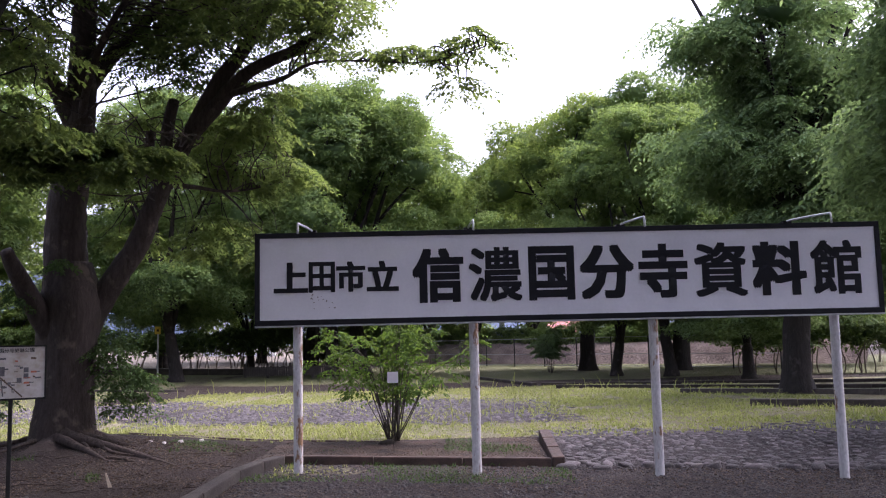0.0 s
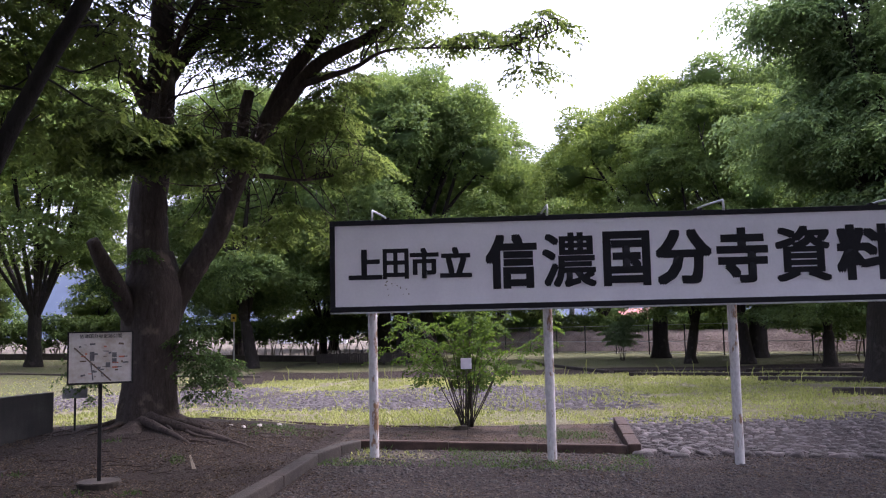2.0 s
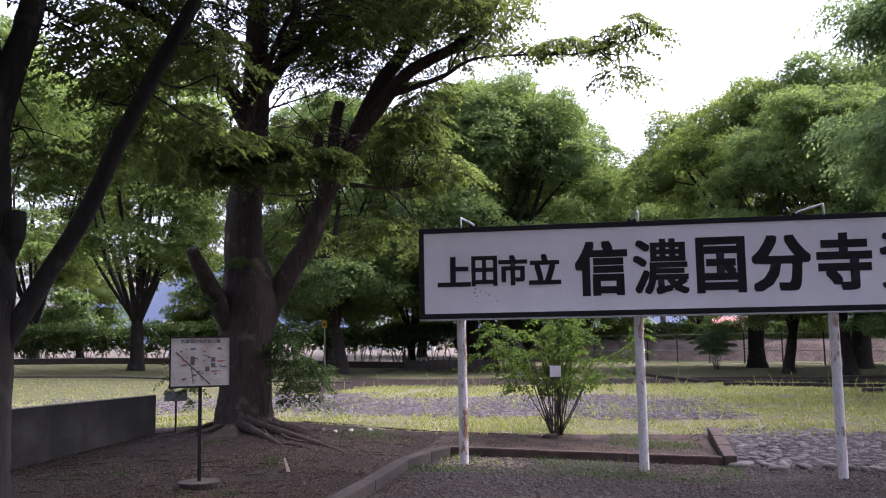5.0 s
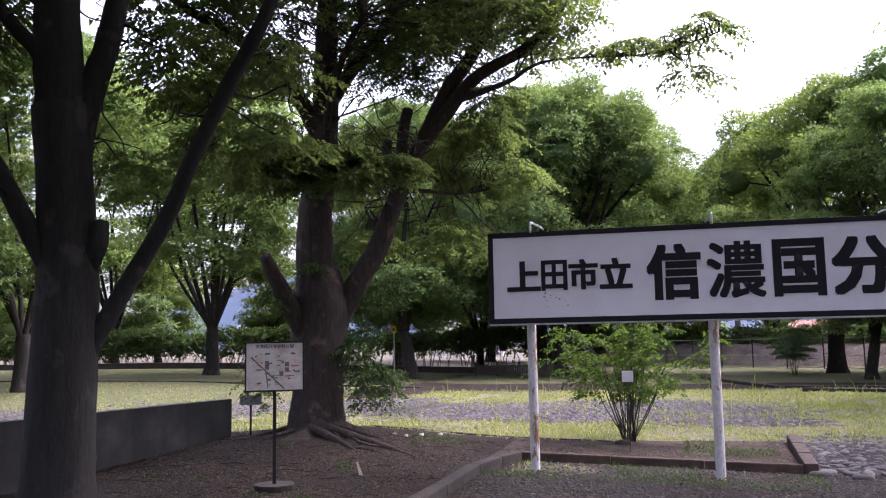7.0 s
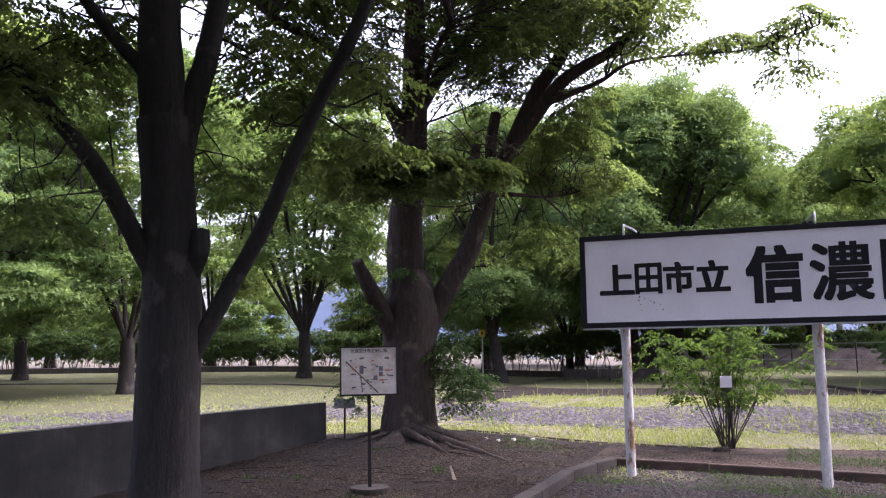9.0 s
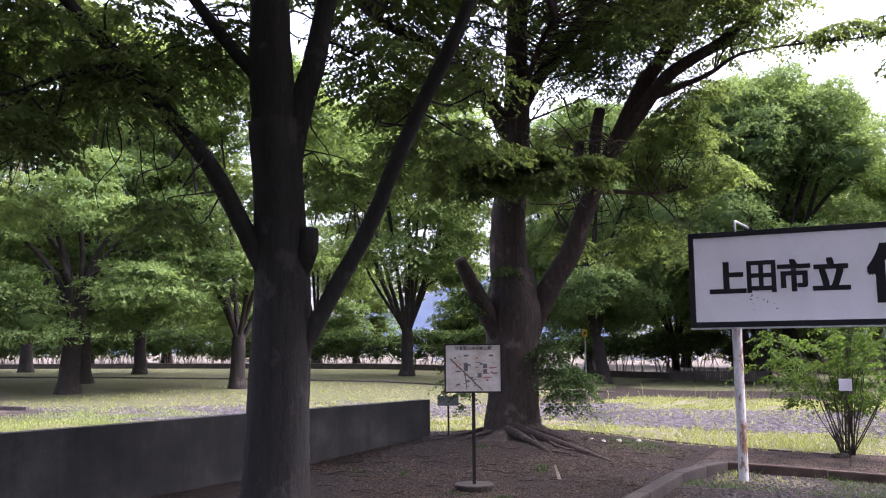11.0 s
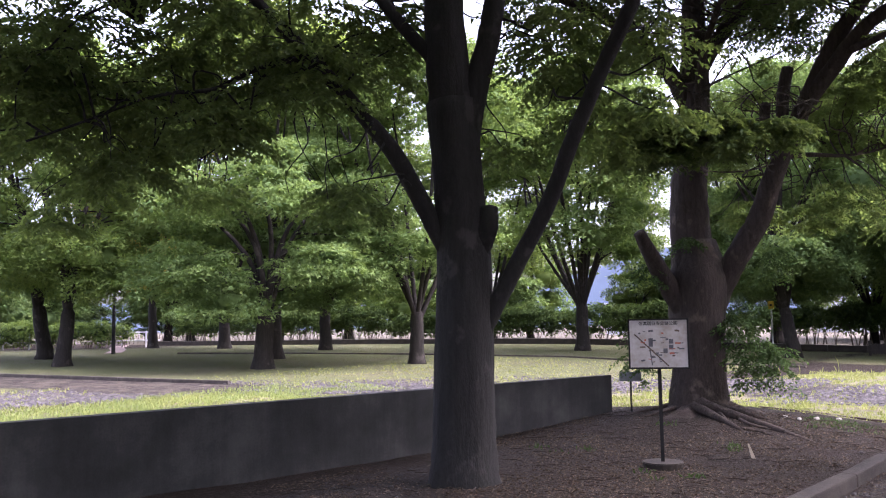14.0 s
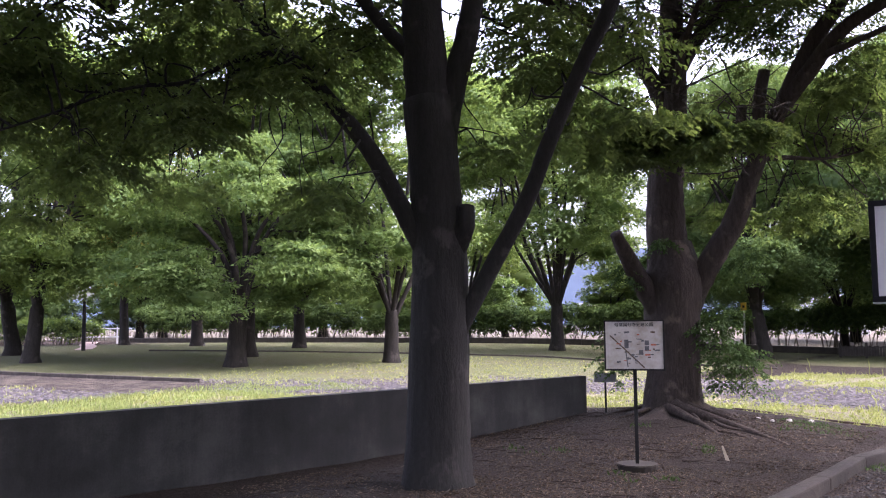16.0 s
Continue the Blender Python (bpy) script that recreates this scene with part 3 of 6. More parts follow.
kerb_run("kerb", [(6.3, 23.2), (10.6, 21.3), (20, 17.5)], 0.22, 0.13, 1.0, KERB_DARK, "dark stone kerb round a tree planter")
kerb_run("kerb", [(6.55, 18.7), (9.2, 17.7), (16, 15.2)], 0.22, 0.15, 1.0, KERB_DARK, "dark stone kerb round a tree planter")
kerb_run("kerb", [(1.0, 35.8), (2.2, 31.2), (3.0, 28.6)], 0.16, 0.10, 1.0, KERB, "concrete kerb beside a footpath", 0.1)
kerb_run("kerb", [(-19.4, 14.8), (-27.8, 12.5), (-40, 9.5)], 0.12, 0.10, 1.0, KERB_DARK, "low dark kerb between path and lawn")
kerb_run("kerb", [(-8.5, 29.0), (-14.0, 29.8), (-18.3, 30.4), (-30, 27.0), (-36, 24.5)], 0.10, 0.06, 1.2, KERB_DARK, "low dark kerb along a far path")


def build_bed():
    nx, ny = 50, 24
    xs, ys = np.linspace(-2.35, 1.46, nx), np.linspace(11.30, 13.45, ny)
    gx, gy = np.meshgrid(xs, ys, indexing="ij")
    z = ground_z(gx, gy) + 0.035 + 0.02 * fractal(gx, gy, 4.0, 31)
    q = (np.arange(nx - 1)[:, None] * ny + np.arange(ny - 1)[None]).reshape(-1)
    me = np_mesh("bed_soil", np.stack([gx, gy, z], -1).reshape(-1, 3), np.stack([q, q + ny, q + ny + 1, q + 1], 1))
    tagged(link_mesh("bed_soil", me, BED_SOIL, None, "", True), "reddish-brown soil of a raised planting bed", "soil", "", "structure")


BED_SOIL = plain("red_brown_soil", (0.010, 0.0068, 0.0050), (0.092, 0.060, 0.043), 2.4, 0.95, 1.0, 34, 0.06)
build_bed()


# ---- the long signboard ----
SIGN_L, SIGN_R, SIGN_Z0, SIGN_Z1 = (-2.115, 10.41), (5.426, 10.56), 1.736, 2.839
SIGN_W = math.hypot(SIGN_R[0] - SIGN_L[0], SIGN_R[1] - SIGN_L[1])
SIGN_TURN = math.degrees(math.atan2(SIGN_R[1] - SIGN_L[1], SIGN_R[0] - SIGN_L[0]))


def glyph(ch, x0, x1, z0, z1, parent, mat, y, heavy=0.022, depth=0.006):
    """One painted character, fitted to its cell; its strokes are fattened by laying the outline round about itself."""
    cu = bpy.data.curves.new("letter", "FONT")
    cu.body, cu.resolution_u, cu.extrude = ch, 3, 0.5
    tmp = new("letter", cu)
    dg = bpy.context.evaluated_depsgraph_get()
    dg.update()
    me = bpy.data.meshes.new_from_object(tmp.evaluated_get(dg))
    bpy.data.objects.remove(tmp)
    me.calc_loop_triangles()
    co = np.empty(len(me.vertices) * 3)
    me.vertices.foreach_get("co", co)
    co = co.reshape(-1, 3)
    tri = np.empty(len(me.loop_triangles) * 3, dtype=np.int32)
    me.loop_triangles.foreach_get("vertices", tri)
    tri = tri.reshape(-1, 3)
    vs, fs = [], []
    for k in range(9):
        a = k * math.pi / 4
        q = max(abs(math.cos(a)), abs(math.sin(a)))
        d = np.array([math.cos(a) / q * heavy * 0.78, math.sin(a) / q * heavy * 0.6, 0.02 * k]) if k < 8 else np.array([0, 0, 0.2])
        fs.append(tri + len(co) * k)
        vs.append(co + d)
    co, tri = np.vstack(vs), np.vstack(fs)
    lo, hi = co.min(0), co.max(0)
    u = (co - lo) / np.maximum(hi - lo, 1e-6)
    out = np.stack([x0 + u[:, 0] * (x1 - x0), y - u[:, 2] * depth, z0 + u[:, 1] * (z1 - z0)], 1)
    return link_mesh("letter", np_mesh("letter", out, tri), mat, parent)


def pipe(pts, r, sides=10, n=24):
    line = spline(pts, n)
    v, f, c = tube_arrays(line, np.full(n, r), sides)
    bm = bmesh.new()
    vs = [bm.verts.new(p) for p in v]
    for q in f:
        bm.faces.new([vs[i] for i in q])
    for q in c:
        bm.faces.new([vs[i] for i in q])
    return bm


MAP_BROWN = plain("map_brown", (0.07, 0.05, 0.04), (0.14, 0.10, 0.07), 9)


def build_sign():
    root = thing("signboard", (SIGN_L[0], SIGN_L[1], 0), "long white signboard with bold black lettering on rusty white posts", "signboard", turn=SIGN_TURN)
    w, h0, h1, fr = SIGN_W, SIGN_Z0, SIGN_Z1, 0.062
    part("panel", box(bmesh.new(), fr, w - fr, 0.0, 0.05, h0 + fr, h1 - fr), WHITE_PANEL, root, "white painted panel with faint stains")
    for nm, (a, b, c, d) in (("top", (0, w, h1 - fr, h1)), ("bottom", (0, w, h0, h0 + fr)), ("end", (0, fr, h0 + fr, h1 - fr)), ("other", (w - fr, w, h0 + fr, h1 - fr))):
        part("frame_bar", box(bmesh.new(), a, b, -0.012, 0.075, c, d, 0.006), BLACK_PAINT, root, "black frame bar")
    part("back_sheet", box(bmesh.new(), 0.03, w - 0.03, 0.052, 0.07, h0 + 0.03, h1 - 0.03), GREY_METAL, root)
    part("drip_rail", box(bmesh.new(), 0.0, w, -0.004, 0.07, h0 - 0.022, h0 - 0.002, 0.004), GREY_METAL, root)
    k = w / 1105.0
    small = ((485, 545), (546, 592), (594, 645), (647, 703))
    large = ((727, 817), (826, 919), (931, 1012), (1021, 1117), (1125, 1212), (1224, 1317), (1326, 1423), (1431, 1522))
    for ch, (a, b) in zip("\u4e0a\u7530\u5e02\u7acb", small):
        glyph(ch, (a - 452) * k, (b - 452) * k, h1 - 0.72, h1 - 0.355, root, BLACK_PAINT, -0.001, {"\u7530": 0.042}.get(ch, 0.054))
    for ch, (a, b) in zip("\u4fe1\u6fc3\u56fd\u5206\u5bfa\u8cc7\u6599\u9928", large):
        glyph(ch, (a - 452) * k, (b - 452) * k, h1 - 0.872, h1 - 0.22, root, BLACK_PAINT, -0.001, {"\u6fc3": 0.032, "\u56fd": 0.050, "\u8cc7": 0.039, "\u9928": 0.038}.get(ch, 0.055))
    rng = random.Random(12)
    for _ in range(16):
        x, z, s = rng.uniform(0.66, 0.98), h0 + rng.uniform(0.19, 0.36), rng.uniform(0.003, 0.008)
        part("rust_speck", box(bmesh.new(), x - s, x + s, -0.0012, 0.0, z - s, z + s), MAP_BROWN, root)
    for x in (0.49, 2.60, 4.77, 6.98):
        g = gz(SIGN_L[0] + x, SIGN_L[1])
        n = 20
        line = np.stack([np.full(n, x), np.full(n, 0.13), np.linspace(g - 0.25, h1 - 0.1, n)], 1)
        v, f, c = tube_arrays(line, np.full(n, 0.056), 14, 0.004, int(x * 10))
        post = link_mesh("post", np_mesh("post", v, np.vstack([f[:, [0, 1, 2]], f[:, [0, 2, 3]], c])), POST_PAINT, root, "white painted steel post with rust patches", True)
        part("bracket", box(bmesh.new(), x - 0.09, x + 0.09, 0.068, 0.085, h0 + 0.10, h0 + 0.16), GREY_METAL, post)
        part("bracket", box(bmesh.new(), x - 0.09, x + 0.09, 0.068, 0.085, h1 - 0.22, h1 - 0.16), GREY_METAL, post)
    for x in (0.68, 2.56, 4.41, 6.44):
        part("lamp_arm", pipe([(x, 0.10, h1 - 0.10), (x, 0.08, h1 + 0.0), (x, 0.0, h1 + 0.025), (x, -0.5, h1 + 0.0), (x, -1.02, h1 - 0.035), (x, -1.10, h1 - 0.05), (x, -1.115, h1 - 0.15)], 0.012), GREY_METAL, root, "bare galvanised lamp arm", True)
        part("clamp", box(bmesh.new(), x - 0.05, x + 0.05, 0.02, 0.11, h1 + 0.002, h1 + 0.03, 0.005), DARK_METAL, root)


build_sign()


# ---- the small map board ----
def build_map_board():
    x, y = -4.11, 8.66
    root = thing("map_board", (x, y, gz(x, y)), "small weathered park map on a dark metal stake", "map board", turn=math.degrees(math.atan2(y, x)) - 90)
    part("board", box(bmesh.new(), -0.30, 0.30, -0.008, 0.012, 1.045, 1.55), WHITE_MAP, root, "off-white map panel with stains")
    for a, b, c, d in ((-0.31, 0.31, 1.545, 1.56), (-0.31, 0.31, 1.03, 1.048), (-0.312, -0.296, 1.03, 1.56), (0.296, 0.312, 1.03, 1.56)):
        part("frame_bar", box(bmesh.new(), a, b, -0.016, 0.016, c, d), DARK_METAL, root)
    part("stake", box(bmesh.new(), -0.019, 0.019, 0.014, 0.052, 0.03, 1.40, 0.004), DARK_METAL, root)
    bm = bmesh.new()
    bmesh.ops.create_cone(bm, cap_ends=True, segments=18, radius1=0.19, radius2=0.22, depth=0.085, matrix=pose(0, 0.03, 0.022))
    bmesh.ops.bevel(bm, geom=[e for e in bm.edges if abs(e.verts[0].co.z - e.verts[1].co.z) < 0.01], offset=0.01, segments=2, affect="EDGES")
    part("base", bm, DARK_WOOD, root, "round dark concrete base")
    for i, ch in enumerate("\u4fe1\u6fc3\u56fd\u5206\u5bfa\u53f2\u8de1\u516c\u5712"):
        glyph(ch, -0.20 + i * 0.045, -0.16 + i * 0.045, 1.492, 1.532, root, BLACK_PAINT, -0.0085, 0.012, 0.002)

    def strip(x0, z0, x1, z1, w, mat):
        bm = bmesh.new()
        ln = math.hypot(x1 - x0, z1 - z0)
        box(bm, -ln / 2, ln / 2, -0.0105, -0.0085, -w / 2, w / 2)
        bmesh.ops.transform(bm, matrix=Matrix.Translation(((x0 + x1) / 2, 0, (z0 + z1) / 2)) @ Matrix.Rotation(-math.atan2(z1 - z0, x1 - x0), 4, "Y"), verts=bm.verts)
        part("map_mark", bm, mat, root)

    strip(-0.25, 1.40, 0.10, 1.06, 0.014, MAP_BROWN)
    strip(-0.09, 1.24, -0.07, 1.07, 0.012, MAP_GREY)
    rng = random.Random(4)
    for k in range(34):
        cx, cz = rng.uniform(-0.2, 0.24), rng.uniform(1.1, 1.45)
        w, h = rng.uniform(0.008, 0.03), rng.uniform(0.006, 0.02)
        strip(cx - w, cz, cx + w, cz + rng.uniform(-0.004, 0.004), h, rng.choice((MAP_GREY, MAP_GREY, MAP_BROWN, MAP_RED)))
    for cx, cz in ((0.13, 1.26), (0.13, 1.32), (-0.08, 1.33), (-0.08, 1.29), (0.07, 1.22)):
        strip(cx - 0.022, cz, cx + 0.022, cz, 0.05, MAP_GREY)


WHITE_MAP = plain("weathered_map_panel", (0.33, 0.285, 0.245), (0.54, 0.525, 0.53), 5, 0.5, 0.05, 25)
MAP_GREY = plain("map_grey", (0.06, 0.06, 0.07), (0.15, 0.15, 0.16), 9)
MAP_RED = plain("map_red", (0.30, 0.08, 0.05), (0.42, 0.15, 0.10), 9)
build_map_board()


def build_stake_sign():
    x, y = -6.25, 12.25
    root = thing("stake_sign", (x, y, gz(x, y)), "small dark metal label plate on a thin stake", "sign", turn=20)
    part("stake", box(bmesh.new(), -0.014, 0.014, -0.01, 0.012, -0.1, 0.52, 0.003), DARK_METAL, root)
    bm = box(bmesh.new(), -0.165, 0.165, -0.008, 0.008, -0.075, 0.075, 0.004)
    bmesh.ops.transform(bm, matrix=pose(0, -0.02, 0.53, -25), verts=bm.verts)
    part("plate", bm, GREY_PLATE, root)


GREY_PLATE = plain("grey_plate", (0.10, 0.10, 0.105), (0.19, 0.19, 0.195), 9, 0.6)
build_stake_sign()


# ---- low concrete wall ----
def build_wall():
    a, b = np.array((-6.66, 12.41)), np.array((-9.30, -4.2))
    ln, ang = np.linalg.norm(b - a), math.atan2(b[1] - a[1], b[0] - a[0])
    root = thing("low_wall", (a[0], a[1], 0), "low dark weathered concrete garden wall", "wall", "", "structure", math.degrees(ang))
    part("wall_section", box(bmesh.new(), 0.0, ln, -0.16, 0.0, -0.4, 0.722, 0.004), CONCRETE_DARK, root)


build_wall()


# ---- trees ----
def wood(limbs, sides=10, flute=0.0):
    out = []
    for k, (pts, r0, r1) in enumerate(limbs):
        n = max(5, 4 * len(pts))
        out.append((spline(pts, n), np.linspace(r0, r1, n), sides, 0.02, k + 1, flute))
    return out


def zelkova_parts(seed, height, clear, radius, girth, n_pads, pad_r, leaves, leaf, mat_leaf, mat_bark, lean=0.0, limbs_n=6, low=0.35, solid=0.52, fork_z=2.3, flat=0.5, droop=False, fill=0.6):
    """Trunk and crown meshes of a vase-shaped park tree standing at the origin."""
    rng = np.random.default_rng(seed)
    fork = np.array([lean, 0.0, fork_z])
    heart = np.array([lean * 1.5, 0, clear + (height - clear) * 0.5])
    half = (height - clear) / 2
    tubes = []
    n = 14
    line = spline([(0, 0, -0.2), (0.02, 0.01, 0.35), (lean * 0.5, 0.02, fork_z * 0.55), tuple(fork)], n)
    flare = 1 + 0.45 * np.exp(-np.maximum(line[:, 2], 0) / 0.28)
    tubes.append((line, girth * flare * np.concatenate([np.linspace(1, 0.9, n - 2), [0.8, 0.5]]), 12, 0.03, seed, 0.12))
    # the crown is a dome of large lobes, each built of smaller clumps over its upper and outer sides
    n_lobes = max(12, n_pads // 6)
    zn = np.where(rng.random(n_lobes) < low, -rng.random(n_lobes) ** 0.8, rng.random(n_lobes) ** 0.8)
    az = 2.39996 * np.arange(n_lobes) + rng.normal(0, 0.35, n_lobes)
    side = np.where(zn > 0, np.sqrt(1 - np.abs(zn) ** 2.2), 1 - 0.4 * zn * zn)
    deep = rng.uniform(fill, 0.92, n_lobes)
    lobe_r = pad_r * rng.uniform(1.4, 2.1, n_lobes)
    reach_r = np.maximum(radius - lobe_r * 0.8, 0.5) * deep * side
    pads_c = heart + np.stack([np.cos(az) * reach_r, np.sin(az) * reach_r, zn * (half - lobe_r * flat * 0.8) * np.where(zn > 0, deep ** 0.5, 1)], 1)
    cores = [(c[0], c[1], c[2], r, r * flat * 1.15) for c, r in zip(pads_c, lobe_r)]
    pads = []
    for c, r, a in zip(pads_c, lobe_r, az):
        out = np.array([math.cos(a), math.sin(a), 0.5])
        for q in unit(rng.standard_normal((10, 3)) + out * 0.3):
            w = pad_r * rng.uniform(0.6, 1.1)
            e = c + q * np.array([r, r, r * flat * 1.25]) * rng.uniform(0.45, 0.95)
            pads.append((e[0], e[1], e[2], w, w * flat * 1.1))
    mains = []
    for k in range(limbs_n):
        az = 6.283 * k / limbs_n + rng.uniform(-0.4, 0.4)
        reach = radius * rng.uniform(0.38, 0.60)
        top = np.array([heart[0] + reach * math.cos(az), reach * math.sin(az), heart[2] + half * rng.uniform(0.2, 0.6)])
        inward = 0.15 if limbs_n < 9 else -0.13
        midp = fork + (top - fork) * 0.45 - inward * reach * np.array([math.cos(az), math.sin(az), 0]) + np.array([0, 0, 0.3]) + rng.normal(0, 0.09 * reach, 3)
        start = fork - np.array([0, 0, rng.uniform(0.15, 0.6)])
        ml = spline([tuple(start), tuple(midp), tuple(top)], 9)
        tubes.append((ml, np.linspace(girth * min(0.58, 3.4 / limbs_n), girth * 0.12, 9), 7, 0.03, seed + k, 0.0))
        mains.append(ml)
    allm = np.vstack([m[2:] for m in mains])
    for c in pads_c:
        q = allm[np.argmin(np.linalg.norm(allm - (c - np.array([0, 0, 0.8])), axis=1))]
        bend = (q + c) / 2 + np.array([0, 0, 0.2]) + rng.normal(0, 0.12, 3)
        tubes.append((spline([tuple(q), tuple(bend), tuple(c)], 5), np.linspace(girth * 0.13, 0.012, 5), 4, 0.0, 1, 0.0))
    trunk = tubes_mesh("trunk", tubes)
    trunk.materials.append(mat_bark)
    trunk.polygons.foreach_set("use_smooth", np.ones(len(trunk.polygons), dtype=bool))
    if droop:
        outer, inner = pad_sprays(rng, pads, leaves, 7, 0.45, leaf, leaf * 0.5, 0.6), clump_crown(rng, pads, 10, leaf, leaf, solid, cores)[1]
    else:
        outer, inner = clump_crown(rng, pads, leaves, leaf, leaf * 0.62, solid, cores)
    crown = np_mesh("crown", *outer)
    crown.materials.append(mat_leaf)
    heart = np_mesh("inner_foliage", *inner)
    heart.materials.append(mat_leaf)
    return trunk, crown, heart


def plant(name, meshes, x, y, turn, size, label, category="tree", group="park trees"):
    root = thing(name, (x, y, gz(x, y)), label, category, group, turn=turn)
    root.scale = (size, size, size)
    for nm, me in zip(("trunk", "crown", "inner_foliage"), meshes):
        ob = new(nm, me)
        ob.parent = root
        if nm != "trunk":
            ob["kind"] = "stuff"
    return root


def hero_tree(name, label, trunk_pts, trunk_r, limbs, shoots, roots, canopy, seed, bark):
    """An old tree with limbs of its own course; limbs: (points, radius at start and end, foliage pads)."""
    rng = np.random.default_rng(seed)
    x, y = trunk_pts[0][0], trunk_pts[0][1]
    root = thing(name, (x, y, gz(x, y)), label, "tree", "park trees")
    base = np.array([x, y, gz(x, y)])
    n = 30
    line = spline(trunk_pts, n) - base
    tr = np.interp(np.linspace(0, 1, n), np.linspace(0, 1, len(trunk_r)), trunk_r)
    me = tubes_mesh("trunk", [(line, tr, 28, 0.012, seed, 0.07)])
    link_mesh("trunk", me, bark, root, "", True)
    pads = []
    for pts, r0, r1, own in limbs:
        k = 5 * len(pts)
        ln = spline(pts, k) - base
        rr = r1 + (r0 - r1) * (1 - np.linspace(0, 1, k)) ** (2.4 if r1 < 0.02 else 0.9)
        link_mesh("limb", tubes_mesh("limb", [(ln, rr, 14, 0.025, seed + k, 0.06)]), bark, root, "", True)
        twigs = []
        for px, py, pz, r, h, *thick in own:
            share = (thick[0] if thick else 1.0) * (0.62 if pz > 5.6 else 1.0)
            pads.append((px - base[0], py - base[1], pz - base[2], r, h, share))
            c = np.array(pads[-1][:3])
            for _ in range(2 if thick and thick[0] < 1 else 4):
                q = ln[np.argmin(np.linalg.norm(ln - c, axis=1) + rng.uniform(0, 0.4, k))]
                e = c + rng.normal(0, 0.5, 3) * np.array([r, r, h])
                far = np.linalg.norm(e - q)
                knees = [q + (e - q) * u + np.array([0, 0, 0.10 * far]) + rng.normal(0, 0.09 * far, 3) for u in (0.28, 0.52, 0.78)]
                twigs.append((spline([tuple(q), *(tuple(m) for m in knees), tuple(e)], 13), np.linspace(0.014, 0.003, 13), 5, 0.0, 1, 0.0))
        if twigs:
            link_mesh("twig_work", tubes_mesh("twig_work", twigs), bark, root, "", True)["kind"] = "stuff"
    for pts, r0, r1 in roots:
        k = 16
        ln = spline([(a, b, gz(a, b) + c) for a, b, c in pts], k) - base
        link_mesh("root", tubes_mesh("root", [(ln, np.linspace(r0, r1, k), 10, 0.05, seed + 3, 0.08)]), ROOT_BARK, root, "gnarled surface root", True)
    if roots:
        # the swollen foot of the trunk, ridged where roots leave it
        nr, na = 12, 72
        rr, aa = np.meshgrid(np.linspace(0.3, 1.25, nr), np.linspace(0, 2 * np.pi, na, endpoint=False), indexing="ij")
        wide = 0.46 * (1 + 0.16 * np.sin(3 * aa + 0.4) + 0.22 * np.sin(8 * aa + 1.0) + 0.12 * np.sin(17 * aa)) * (1 + 0.3 * np.cos(aa + 0.7))
        bx, by = rr * np.cos(aa), rr * np.sin(aa)
        bz = ground_z(base[0] + bx, base[1] + by) - base[2] + 0.22 * np.exp(-(rr / wide) ** 2.0) + 0.022 * fractal(bx, by, 9.0, 4) - 0.04
        i, k = np.meshgrid(np.arange(nr - 1), np.arange(na), indexing="ij")
        a, b = i * na + k, i * na + (k + 1) % na
        me = np_mesh("root_flare", np.stack([bx, by, bz], -1).reshape(-1, 3), np.stack([a, a + na, b + na, b], -1).reshape(-1, 4))
        link_mesh("root_flare", me, ROOT_BARK, root, "knotted root mound round the trunk foot", True)
    v, f = pad_sprays(rng, pads, 125, 10, 0.32, 0.082, 0.046, 0.35)
    crown = link_mesh("crown", np_mesh("crown", v, f), LEAF_ZELKOVA, root)
    crown["kind"] = "stuff"
    if shoots:
        sp = [(a - base[0], b - base[1], c - base[2], r, h) for a, b, c, r, h in shoots]
        v, f = pad_sprays(rng, sp, 190, 8, 0.20, 0.066, 0.042, 0.55, 0.3)
        ob = link_mesh("basal_foliage", np_mesh("basal_foliage", v, f), LEAF_SHOOT, root, "leafy young shoots round the trunk")
        ob["kind"] = "stuff"
    # the upper crown, above the branches that can be followed one by one
    cx, cy, cz, rx, rz, count = canopy
    g = unit(rng.standard_normal((count, 3)))
    g[:, 2] = np.abs(g[:, 2])
    c = np.array([cx, cy, cz]) + g * rng.uniform(0.35, 1.0, count)[:, None] ** 0.6 * np.array([rx, rx, rz]) - base
    v, f = pad_sprays(rng, [(*p, s, s * 0.5) for p, s in zip(c, rng.uniform(0.7, 1.2, count))], 30, 8, 0.55, 0.17, 0.10, 0.3)
    top = link_mesh("upper_crown", np_mesh("upper_crown", v, f), LEAF_ZELKOVA, root)
    top["kind"] = "stuff"
    tw = []
    hubs = np.array([np.array(l[0][-1]) - base for l in limbs if l[0][-1][2] > 4.5])
    for p in c:
        q = hubs[np.argmin(np.linalg.norm(hubs - p, axis=1))]
        tw.append((spline([tuple(q), tuple((q + p) / 2 + rng.normal(0, 0.25, 3)), tuple(p)], 7), np.linspace(0.05, 0.01, 7), 6, 0.0, 1, 0.0))
    link_mesh("upper_branching", tubes_mesh("upper_branching", tw), bark, root, "", True)["kind"] = "stuff"
    return root


